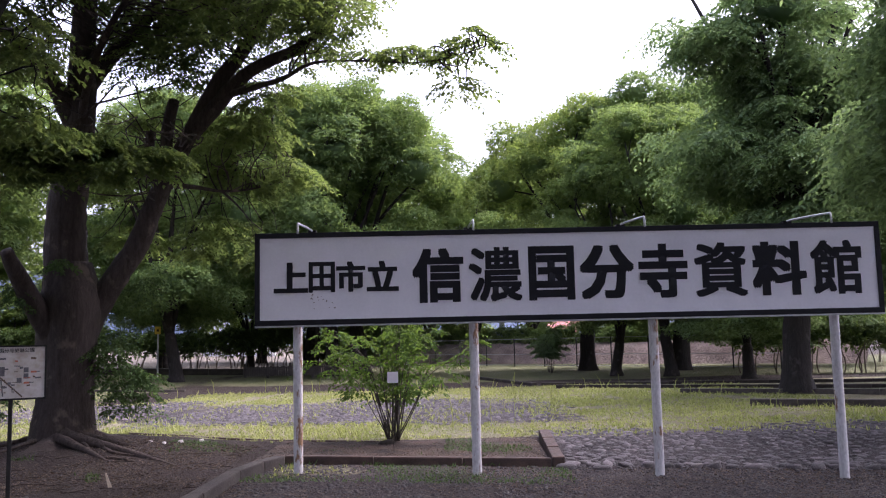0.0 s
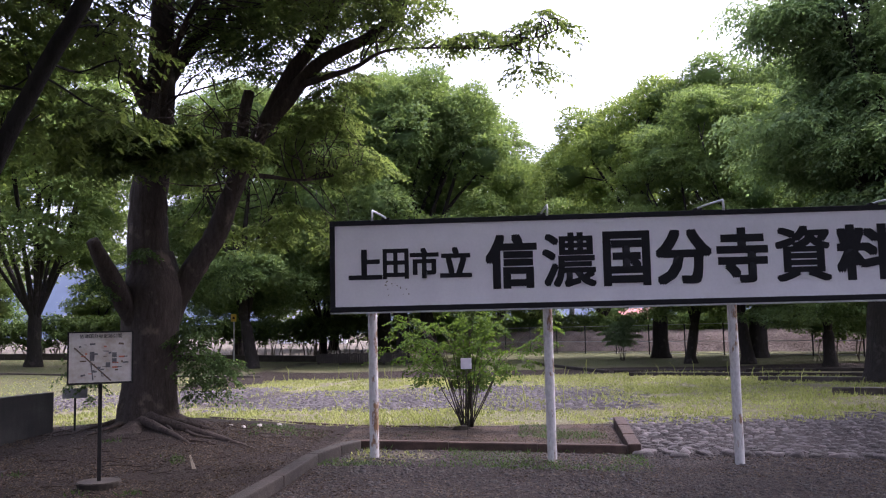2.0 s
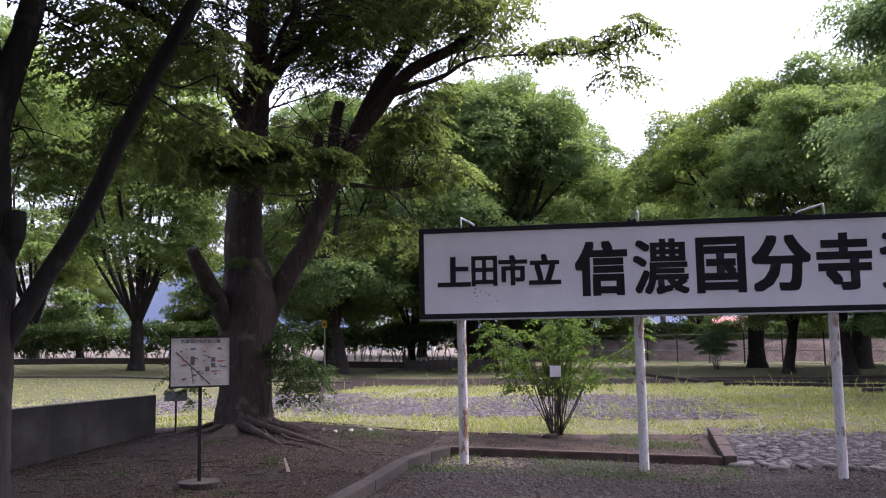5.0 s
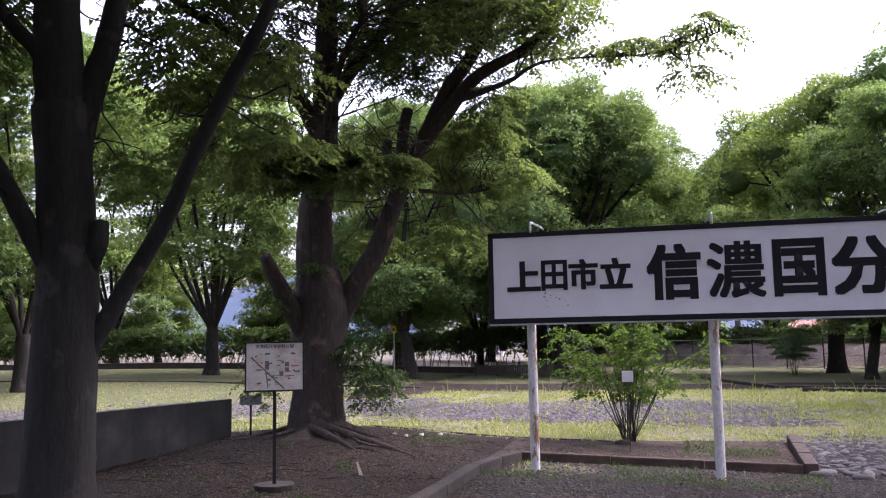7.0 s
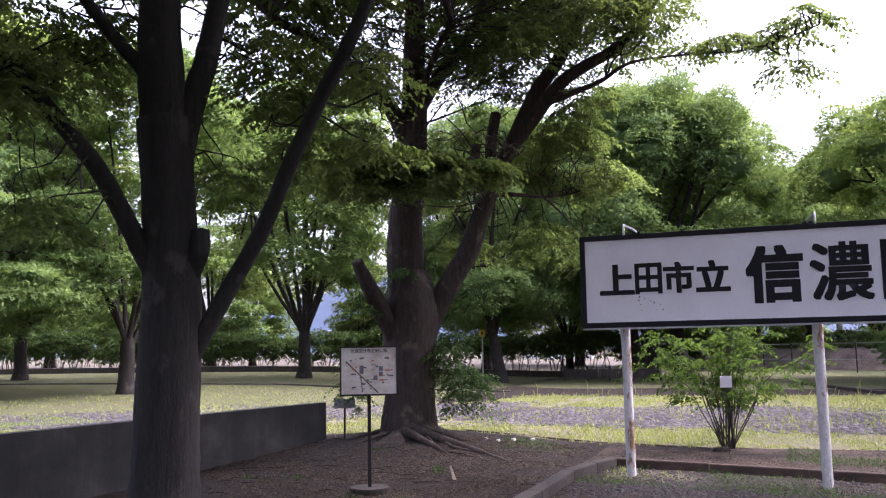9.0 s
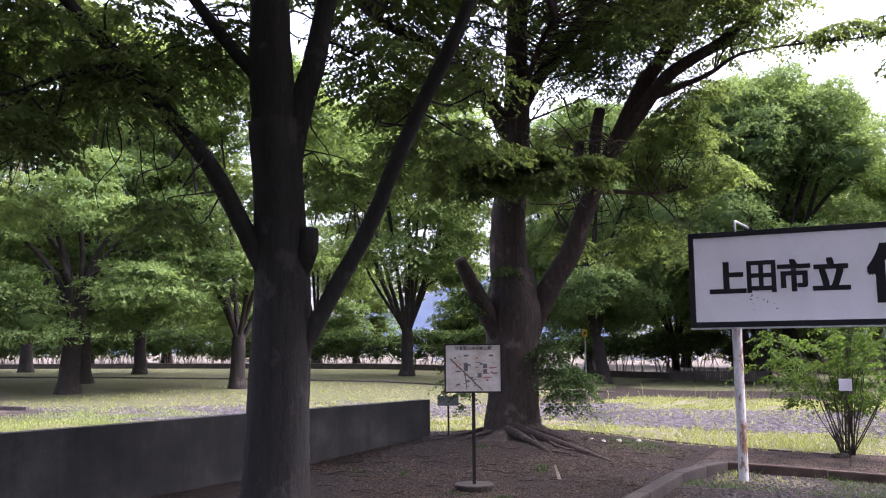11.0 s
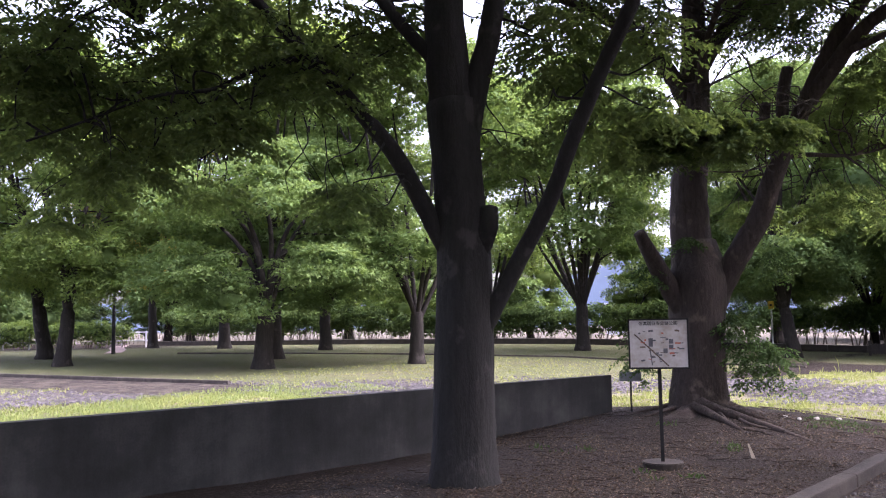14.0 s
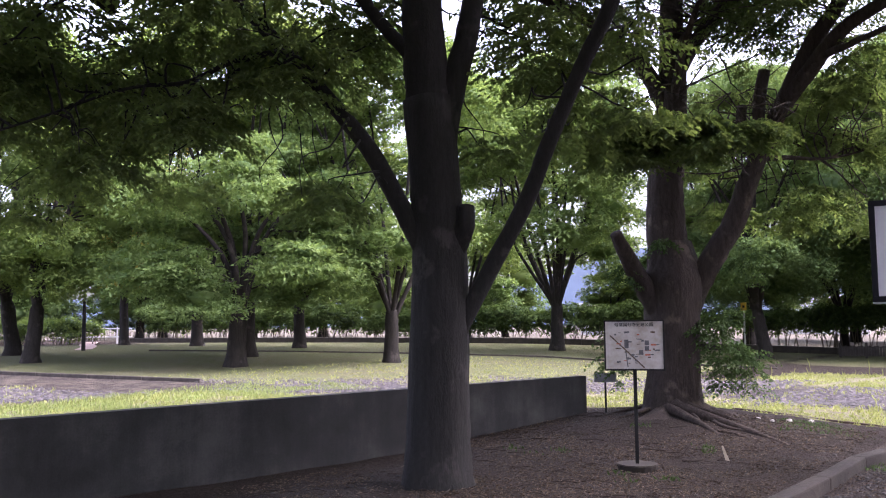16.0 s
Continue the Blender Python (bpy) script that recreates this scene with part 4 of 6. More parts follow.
OLD_LIMBS = []
OLD_LIMBS.append(([(-5.34, 12.69, 1.6), (-5.37, 12.67, 2.80), (-5.36, 12.67, 3.53), (-5.26, 12.72, 4.45), (-5.21, 12.74, 5.39), (-5.21, 12.74, 6.24), (-5.17, 12.76, 7.6)], 0.335, 0.14,
         [(-4.6, 12.96, 6.5, 0.6, 0.35), (-4.25, 12.7, 5.9, 0.5, 0.25, 1.3), (-4.82, 13.97, 7.26, 1.07, 0.53), (-4.9, 14.09, 6.6, 0.55, 0.3), (-5.3, 11.28, 6.6, 0.7, 0.3)]))
OLD_LIMBS.append(([(-5.18, 12.76, 5.35), (-4.93, 12.96, 5.88), (-4.65, 13.17, 6.34), (-4.45, 13.34, 6.70), (-4.1, 13.8, 7.9)], 0.13, 0.07, [(-3.6, 13.6, 7.2, 0.8, 0.4), (-3.75, 12.4, 6.3, 0.5, 0.25, 1.3)]))
OLD_LIMBS.append(([(-5.30, 12.70, 4.78), (-5.46, 12.53, 5.25), (-5.58, 12.36, 5.53), (-5.72, 12.18, 5.72), (-5.85, 11.70, 5.92), (-6.1, 11.0, 6.1), (-6.36, 10.3, 6.23)], 0.14, 0.06, [(-6.69, 13.16, 6.48, 1.07, 0.5), (-6.3, 11.2, 6.3, 0.8, 0.35)]))
OLD_LIMBS.append(([(-5.24, 12.74, 1.35), (-4.98, 12.79, 2.05), (-4.65, 12.80, 2.58), (-4.37, 12.84, 3.03), (-4.19, 12.80, 3.46), (-4.00, 12.75, 3.88), (-3.77, 12.72, 4.30), (-3.50, 12.68, 4.77)], 0.195, 0.110,
         [(-4.56, 10.75, 4.08, 0.62, 0.20, 3.2), (-5.02, 10.4, 3.98, 0.72, 0.26, 3.2), (-4.02, 10.7, 4.05, 0.72, 0.20, 3.2), (-3.45, 10.95, 4.02, 0.45, 0.12, 2.6)]))
OLD_LIMBS.append(([(-3.58, 12.69, 4.62), (-3.30, 12.64, 5.12), (-3.10, 12.59, 5.43), (-2.83, 12.55, 5.75), (-2.54, 12.51, 6.15), (-2.20, 12.40, 6.75)], 0.135, 0.08, [(-3.34, 12.34, 6.21, 0.9, 0.45), (-2.69, 13.52, 7.03, 0.89, 0.4), (-2.2, 11.7, 6.3, 0.6, 0.3), (-2.9, 11.6, 5.9, 0.5, 0.25)]))
OLD_LIMBS.append(([(-3.56, 12.68, 4.65), (-3.15, 12.58, 5.04), (-2.98, 12.52, 5.22), (-2.62, 12.39, 5.49), (-2.18, 12.28, 5.65), (-1.91, 12.22, 5.75), (-1.40, 12.15, 6.1)], 0.125, 0.06, [(-1.75, 12.2, 6.4, 0.6, 0.3), (-1.2, 12.0, 6.6, 0.6, 0.3), (-1.0, 11.5, 6.0, 0.4, 0.16), (-2.55, 13.0, 5.35, 0.5, 0.2)]))
OLD_LIMBS.append(([(-3.02, 12.53, 5.17), (-2.52, 12.25, 5.20), (-2.05, 12.0, 5.25), (-1.72, 11.74, 5.33), (-1.38, 11.49, 5.31), (-0.72, 11.05, 5.15), (-0.13, 10.77, 5.02), (0.34, 10.66, 5.06), (0.72, 10.62, 5.16)], 0.06, 0.008,
         [(-1.60, 12.19, 5.9, 0.45, 0.2), (-0.30, 10.95, 5.22, 0.34, 0.10), (0.26, 10.75, 5.20, 0.34, 0.16), (0.34, 10.75, 4.74, 0.26, 0.07), (0.62, 10.70, 5.36, 0.28, 0.14), (-0.75, 11.22, 5.32, 0.28, 0.08)]))
OLD_LIMBS.append(([(-4.00, 12.75, 3.90), (-3.66, 13.17, 3.94), (-3.29, 13.47, 3.92), (-2.90, 13.77, 4.00), (-2.40, 14.06, 4.19)], 0.055, 0.014, [(-2.74, 13.51, 5.0, 0.6, 0.28), (-2.50, 14.07, 4.38, 0.58, 0.22), (-3.15, 13.93, 4.3, 0.6, 0.2), (-3.73, 14.30, 4.61, 0.45, 0.22), (-3.3, 13.3, 4.75, 0.45, 0.18)]))
OLD_LIMBS.append(([(-4.30, 12.83, 3.20), (-4.25, 13.5, 3.9), (-4.1, 14.2, 4.4), (-3.7, 14.9, 4.7)], 0.07, 0.02, [(-5.15, 13.94, 3.39, 0.40, 0.20), (-5.25, 14.12, 4.21, 0.45, 0.20), (-4.92, 14.24, 4.71, 0.50, 0.20), (-5.21, 14.35, 5.38, 0.42, 0.14), (-3.64, 14.21, 4.72, 0.55, 0.20), (-3.19, 14.52, 4.39, 0.60, 0.20), (-2.56, 14.75, 4.52, 0.50, 0.16), (-3.59, 14.63, 3.56, 0.60, 0.22), (-4.21, 14.67, 3.30, 0.50, 0.20), (-3.00, 14.97, 3.16, 0.55, 0.20), (-4.67, 14.33, 5.36, 0.40, 0.12), (-3.60, 14.53, 5.28, 0.45, 0.15), (-2.80, 14.40, 5.15, 0.50, 0.16), (-4.94, 14.66, 3.35, 0.40, 0.20)]))
OLD_LIMBS.append(([(-5.24, 12.72, 4.6), (-5.0, 12.4, 5.3), (-4.6, 12.0, 5.9), (-4.2, 11.8, 6.4)], 0.07, 0.03, [(-5.57, 11.26, 6.28, 0.55, 0.25, 0.7), (-5.59, 10.91, 5.40, 0.50, 0.20, 0.7), (-5.40, 11.68, 5.94, 0.45, 0.20, 0.7), (-5.54, 11.16, 4.69, 0.50, 0.20, 0.7), (-4.79, 12.80, 6.87, 0.50, 0.25, 0.7), (-3.61, 12.97, 6.53, 0.60, 0.30, 0.7), (-4.09, 13.25, 6.13, 0.40, 0.16, 0.7), (-3.00, 12.72, 6.61, 0.60, 0.30, 0.7), (-2.11, 12.49, 6.37, 0.50, 0.25, 0.7), (-1.27, 12.00, 5.96, 0.50, 0.20, 0.7), (-6.30, 10.51, 6.15, 0.60, 0.25, 0.7), (-6.47, 11.11, 5.14, 0.55, 0.20, 0.7), (-4.01, 13.12, 5.65, 0.50, 0.22, 0.8), (-3.51, 13.27, 5.9, 0.50, 0.25, 0.8), (-2.95, 13.41, 5.83, 0.45, 0.22, 0.8), (-2.37, 13.53, 6.16, 0.50, 0.25, 0.8), (-1.83, 13.62, 6.4, 0.50, 0.25, 0.8), (-2.83, 13.43, 4.96, 0.50, 0.2, 0.8)]))
OLD_LIMBS.append(([(-3.30, 13.46, 3.92), (-3.10, 13.62, 3.72), (-2.92, 13.76, 3.49), (-2.74, 13.80, 3.33)], 0.022, 0.008, []))
OLD_LIMBS.append(([(-5.42, 12.58, 1.6), (-5.62, 12.30, 2.12), (-5.70, 12.00, 2.50), (-5.77, 11.74, 2.86)], 0.185, 0.085, []))
OLD_LIMBS.append(([(-3.94, 12.70, 4.20), (-3.88, 12.60, 4.70), (-3.76, 12.52, 5.12)], 0.095, 0.082, []))
OLD_LIMBS.append(([(-4.02, 12.70, 4.10), (-4.14, 12.60, 4.42), (-4.10, 12.55, 4.66)], 0.08, 0.07, []))
OLD_SHOOTS = [(-6.10, 12.1, 1.15, 0.16, 0.30), (-5.98, 12.2, 0.85, 0.14, 0.28), (-5.82, 12.03, 2.32, 0.25, 0.18), (-4.66, 12.66, 1.20, 0.34, 0.40), (-4.42, 12.55, 0.95, 0.30, 0.36), (-4.12, 12.5, 0.92, 0.24, 0.30), (-4.75, 12.91, 1.60, 0.38, 0.26), (-4.28, 13.10, 2.41, 0.25, 0.22), (-5.2, 12.16, 2.74, 0.2, 0.07)]
OLD_ROOTS = []
OLD_ROOTS.append(([(-5.25, 12.40, 0.12), (-4.95, 12.22, 0.07), (-4.49, 12.04, 0.02), (-3.91, 11.67, 0.0), (-3.37, 11.23, -0.015), (-2.9, 10.75, -0.04)], 0.10, 0.018))
OLD_ROOTS.append(([(-5.25, 12.25, 0.08), (-4.92, 11.98, 0.05), (-4.37, 11.50, -0.01), (-4.04, 11.16, -0.05)], 0.075, 0.022))
OLD_ROOTS.append(([(-5.15, 12.45, 0.12), (-4.75, 12.40, 0.04), (-4.2, 12.3, -0.02), (-3.6, 12.05, -0.05)], 0.075, 0.022))
for pts in (((-5.5, 12.35, 0.06), (-5.62, 12.05, 0.03), (-5.85, 11.7, -0.02)), ((-5.0, 12.3, 0.06), (-4.7, 11.95, 0.02), (-4.55, 11.6, -0.03)), ((-4.95, 12.5, 0.05), (-4.5, 12.35, 0.02), (-4.0, 12.45, -0.03)),
            ((-4.5, 12.0, 0.0), (-4.2, 11.7, 0.01), (-3.7, 11.75, -0.02)), ((-4.3, 11.45, -0.01), (-4.0, 11.4, 0.0), (-3.5, 11.05, -0.03)), ((-5.75, 12.5, 0.06), (-6.0, 12.3, 0.01), (-6.3, 12.2, -0.04))):
    OLD_ROOTS.append(([*pts], 0.034, 0.012))
hero_tree(
    "zelkova_tree", "old zelkova with forked dark trunk, pruned stubs and surface roots",
    [(-5.35, 12.69, -0.15), (-5.35, 12.69, 0.30), (-5.33, 12.70, 0.8), (-5.32, 12.70, 1.63), (-5.28, 12.70, 2.2), (-5.32, 12.69, 2.75)],
    [0.62, 0.455, 0.385, 0.41, 0.45, 0.30],
    OLD_LIMBS, OLD_SHOOTS, OLD_ROOTS,
    (-4.4, 11.8, 7.8, 4.6, 3.6, 85), 11, BARK)

GREY_LIMBS = []
GREY_LIMBS.append(([(-5.84, 7.52, 3.6), (-5.88, 7.49, 4.38), (-5.91, 7.47, 5.16), (-5.92, 7.46, 6.15), (-5.93, 7.45, 7.16)], 0.25, 0.18, [(-5.6, 8.6, 5.3, 0.4, 0.3)]))
GREY_LIMBS.append(([(-5.78, 7.56, 3.1), (-5.66, 7.66, 4.05), (-5.53, 7.75, 4.62), (-5.45, 7.81, 5.14), (-5.32, 7.89, 5.92)], 0.15, 0.10, [(-4.95, 8.33, 4.75, 0.5, 0.35, 1.4), (-5.60, 8.31, 3.6, 0.24, 0.14, 1.4)]))
GREY_LIMBS.append(([(-5.72, 7.60, 1.22), (-5.50, 7.66, 1.61), (-5.19, 7.74, 2.17), (-4.77, 7.77, 2.83), (-4.45, 7.72, 3.43), (-4.04, 7.71, 4.17), (-3.71, 7.65, 4.65), (-3.46, 7.78, 5.35)], 0.098, 0.062,
         [(-4.75, 8.6, 3.75, 0.5, 0.15, 1.0), (-4.0, 8.9, 3.9, 0.45, 0.14, 0.8), (-4.0, 8.7, 4.7, 0.5, 0.22, 0.8), (-4.9, 8.5, 4.4, 0.45, 0.2, 0.8)]))
GREY_LIMBS.append(([(-5.80, 7.54, 2.1), (-5.99, 7.40, 2.55), (-6.13, 7.29, 2.89), (-6.35, 7.10, 3.43), (-6.63, 6.84, 3.91), (-7.04, 6.72, 4.38), (-7.37, 6.51, 4.82), (-7.69, 6.29, 5.24), (-7.97, 5.94, 5.77)], 0.112, 0.055,
         [(-6.21, 6.14, 2.87, 0.33, 0.16, 1.4), (-7.02, 6.45, 4.4, 0.6, 0.3, 1.4), (-6.83, 7.34, 4.7, 0.45, 0.3), (-7.65, 5.71, 4.9, 0.75, 0.35, 0.6), (-7.21, 6.98, 5.3, 0.7, 0.35, 0.6)]))
GREY_LIMBS.append(([(-7.17, 6.59, 4.57), (-7.38, 6.04, 4.36), (-7.66, 5.69, 4.11), (-7.93, 5.31, 4.03), (-8.13, 5.00, 3.90), (-8.38, 4.58, 3.66), (-8.61, 4.12, 3.42)], 0.045, 0.012,
         [(-8.23, 5.40, 4.1, 0.7, 0.35, 0.6), (-8.59, 4.81, 4.5, 0.75, 0.4, 0.6), (-7.40, 5.53, 3.7, 0.5, 0.2), (-8.97, 4.53, 3.7, 0.65, 0.35, 0.6), (-8.12, 5.01, 3.3, 0.5, 0.2), (-8.63, 4.09, 4.6, 0.7, 0.4, 0.6)]))
GREY_LIMBS.append(([(-7.04, 6.72, 4.38), (-7.6, 6.9, 4.5), (-8.2, 6.8, 4.4), (-8.9, 6.6, 4.2)], 0.04, 0.012, [(-9.55, 4.51, 4.84, 0.70, 0.30), (-9.54, 5.24, 4.42, 0.70, 0.25), (-10.48, 5.12, 4.00, 0.60, 0.20), (-9.37, 5.96, 3.97, 0.60, 0.20), (-10.58, 6.08, 3.50, 0.55, 0.18), (-8.67, 6.02, 4.62, 0.60, 0.25), (-7.89, 6.15, 5.03, 0.55, 0.25), (-7.88, 7.01, 4.76, 0.50, 0.20), (-11.36, 5.81, 3.10, 0.50, 0.16), (-9.88, 7.17, 3.48, 0.45, 0.16), (-7.90, 7.79, 3.25, 0.38, 0.18), (-9.10, 4.19, 4.17, 0.60, 0.25)]))
GREY_LIMBS.append(([(-5.89, 7.48, 4.05), (-6.01, 7.39, 4.48), (-6.22, 7.20, 4.81), (-6.44, 7.02, 5.17), (-6.67, 6.81, 5.55)], 0.09, 0.05, [(-6.82, 7.75, 5.3, 0.55, 0.3)]))
GREY_LIMBS.append(([(-5.75, 7.59, 2.0), (-5.55, 7.61, 2.40), (-5.43, 7.57, 2.57), (-5.42, 7.58, 2.79)], 0.12, 0.09, []))
def nearer(x, y, z, *rest):
    """The grey tree's own frame: brought in along the line from the forecourt and turned a little."""
    k, c, q = 0.91, math.cos(0.00785), math.sin(0.00785)
    u, v, w = (x + 0.1) * k, (y - 0.1) * k, (z - 1.5) * k
    return (c * u - q * v - 0.1, q * u + c * v + 0.1, w + 1.5, *rest)


GREY_LIMBS = [([nearer(*p) for p in pts], r0 * 0.94, r1 * 0.94, [nearer(*p) for p in own]) for pts, r0, r1, own in GREY_LIMBS]
for pts, r0 in (
        (((-7.2, 5.35, 5.3), (-7.19, 4.65, 4.9), (-7.40, 4.33, 4.64), (-7.58, 4.00, 4.39), (-7.72, 3.73, 4.03), (-7.85, 3.44, 3.96), (-7.96, 3.20, 3.87)), 0.035),
        (((-6.62, 5.42, 4.0), (-6.68, 5.35, 3.91), (-6.73, 5.28, 3.53), (-6.86, 5.13, 3.32), (-7.00, 4.93, 3.13)), 0.020),
        (((-7.97, 5.3, 5.2), (-8.05, 5.2, 5.0), (-8.15, 5.0, 4.8)), 0.02),
        (((-7.72, 3.73, 4.03), (-7.79, 3.58, 3.75), (-7.80, 3.56, 3.42)), 0.014),
        (((-7.38, 4.55, 3.80), (-7.51, 4.32, 3.61), (-7.63, 4.11, 3.30)), 0.015),
        (((-7.23, 4.80, 3.80), (-7.27, 4.71, 3.44), (-7.35, 4.59, 3.11)), 0.015),
        (((-6.96, 5.16, 3.92), (-7.03, 5.06, 3.54), (-7.06, 5.02, 3.21)), 0.015)):
    GREY_LIMBS.append(([*pts], r0, 0.006, [(x, y, z + 0.1, 0.4, 0.15, 0.5) for x, y, z in pts[1::2]] if r0 > 0.018 else []))
GREY_SHOOTS = []
GREY_ROOTS = []
hero_tree(
    "zelkova_tree", "zelkova tree with smooth dark grey trunk and long bare limbs",
    [nearer(*p) for p in ((-5.80, 7.55, -0.45), (-5.80, 7.55, -0.1), (-5.79, 7.56, 0.25), (-5.78, 7.56, 0.8), (-5.76, 7.58, 1.98), (-5.78, 7.57, 2.60), (-5.81, 7.54, 3.23), (-5.86, 7.50, 4.0))],
    [0.46, 0.345, 0.312, 0.296, 0.278, 0.256, 0.246, 0.255],
    GREY_LIMBS, GREY_SHOOTS, GREY_ROOTS,
    (-5.4, 6.0, 6.3, 5.0, 3.4, 62), 23, BARK_GREY)

BROAD = zelkova_parts(31, 13.2, 2.6, 6.2, 0.36, 270, 0.85, 108000, 0.165, LEAF_FAR, BARK_FAR, 0.2, 8, 0.55, 0.5, 2.3, 0.6)
TALL = zelkova_parts(32, 13.5, 2.6, 5.4, 0.29, 240, 0.82, 92000, 0.165, LEAF_FAR, BARK_FAR, -0.3, 7, 0.55, 0.5, 2.3, 0.6)
SPREAD = zelkova_parts(33, 8.4, 1.8, 5.4, 0.32, 210, 0.8, 64000, 0.15, LEAF_FAR, BARK_FAR, 0.1, 8, 0.45, 0.42, 2.0, 0.34)
VASE = zelkova_parts(34, 11.0, 3.1, 4.9, 0.225, 210, 0.75, 46000, 0.165, LEAF_FAR, BARK_FAR, 0.0, 9, 0.4, 0.42, 1.8, 0.42)
SHADY = zelkova_parts(35, 12.0, 2.2, 5.8, 0.38, 210, 0.9, 44000, 0.20, LEAF_DARK, BARK_FAR, 0.2, 7, 0.45, 0.5)
DROOP = zelkova_parts(38, 13.0, 2.6, 4.0, 0.36, 240, 0.85, 26, 0.15, LEAF_DARK, BARK_FAR, 0.3, 8, 0.55, 0.45, 2.3, 0.36, True, 0.3)
# Mesh for the unseen trees that are added only to cast shade.
SHADE_ONLY = zelkova_parts(37, 12.5, 4.0, 6.0, 0.36, 150, 1.1, 17000, 0.36, LEAF_DARK, BARK, 0.2, 7, 0.4, 0.5)
GOLD = zelkova_parts(39, 14.0, 3.2, 5.0, 0.24, 200, 0.85, 46000, 0.18, LEAF_GOLD, BARK_FAR, 0.1, 7, 0.4, 0.4, 2.6, 0.5)
FAR_TREE = zelkova_parts(36, 11.0, 1.0, 5.5, 0.34, 130, 1.1, 16000, 0.36, LEAF_FAR, BARK_FAR, 0.2, 5, 0.5, 0.6)

GROVE_AHEAD = (
    (BROAD, -6.7, 43.9, 20, 1.08, "tall leafy zelkova with forked trunk in a grove"),
    (TALL, -5.1, 40.3, 100, 1.06, "tall leafy zelkova in a dense grove"),
    (BROAD, -3.9, 41.5, 200, 1.08, "tall leafy zelkova in a dense grove"),
    (TALL, -10.8, 35.4, 10, 0.9, "green tree with straight dark trunk beside a hedge"),
    (BROAD, 6.8, 40.9, 70, 1.02, "leafy zelkova on a low grass mound"),
    (TALL, 6.83, 34.4, 160, 0.70, "leafy park tree with straight trunk"),
    (TALL, 8.6, 33.0, 300, 0.80, "leafy park tree with dark trunk on a lawn"),
    (BROAD, 10.6, 38.9, 30, 1.06, "leafy zelkova in front of a wire fence"),
    (SPREAD, 10.5, 30.0, 80, 0.62, "small dark round-headed tree on a lawn"),
    (DROOP, 9.0, 22.2, 40, 1.0, "large dark-leaved tree in a kerbed planter"),
    (SHADY, 15.5, 24.5, 140, 0.95, "large dark-leaved tree with low branches"),
    (FAR_TREE, 16.5, 41.0, 190, 1.15, "leafy zelkova at the park edge"),
    (SPREAD, -23.6, 19.4, 60, 1.0, "spreading zelkova with layered bright leaves on a lawn"),
    (VASE, -27.9, 23.6, 150, 1.35, "slender park tree with upright limbs"),
)
LAWN_TREES = (
    (VASE, -20.8, 24.3, 250, 1.12, "open-crowned tree with forked trunk on a lawn"),
    (VASE, -20.1, 35.2, 330, 1.3, "vase-shaped zelkova with many upright limbs"),
    (VASE, -32.3, 30.6, 20, 1.3, "pale-trunked park tree before a hedge"),
    (VASE, -40.7, 30.8, 130, 1.4, "broad park tree before a hedge"),
    (GOLD, -47.2, 30.4, 220, 1.15, "park tree with yellowing leaves near a lamp post"),
    (TALL, -31.2, 16.3, 300, 0.95, "forked zelkova with spreading branches on a lawn"),
    (TALL, -37.2, 18.6, 90, 1.05, "leaning park tree beside a path"),
    (TALL, -14.5, 47.0, 0, 0.75, "dark dense tree beside a hedge"),
    (VASE, -9.8, 44.5, 80, 0.95, "dark dense tree beside a low wooden fence"),
    (VASE, -16.0, 50.0, 200, 1.45, "dark leafy tree beyond a hedge"),
    (DROOP, 10.8, 15.4, 250, 1.0, "dark-leaved tree leaning its branches over the paving"),
    # Three trees out of view, added to shade the forecourt and the sign.
    (SHADE_ONLY, 8.0, 5.5, 10, 1.1, "unseen leafy tree added to shade the gravel forecourt"),
    (SHADE_ONLY, 3.5, -4.5, 130, 1.05, "unseen leafy tree added to shade the gravel forecourt"),
    (SHADE_ONLY, -6.0, -3.0, 250, 1.05, "unseen leafy tree added to shade the gravel forecourt"),
)
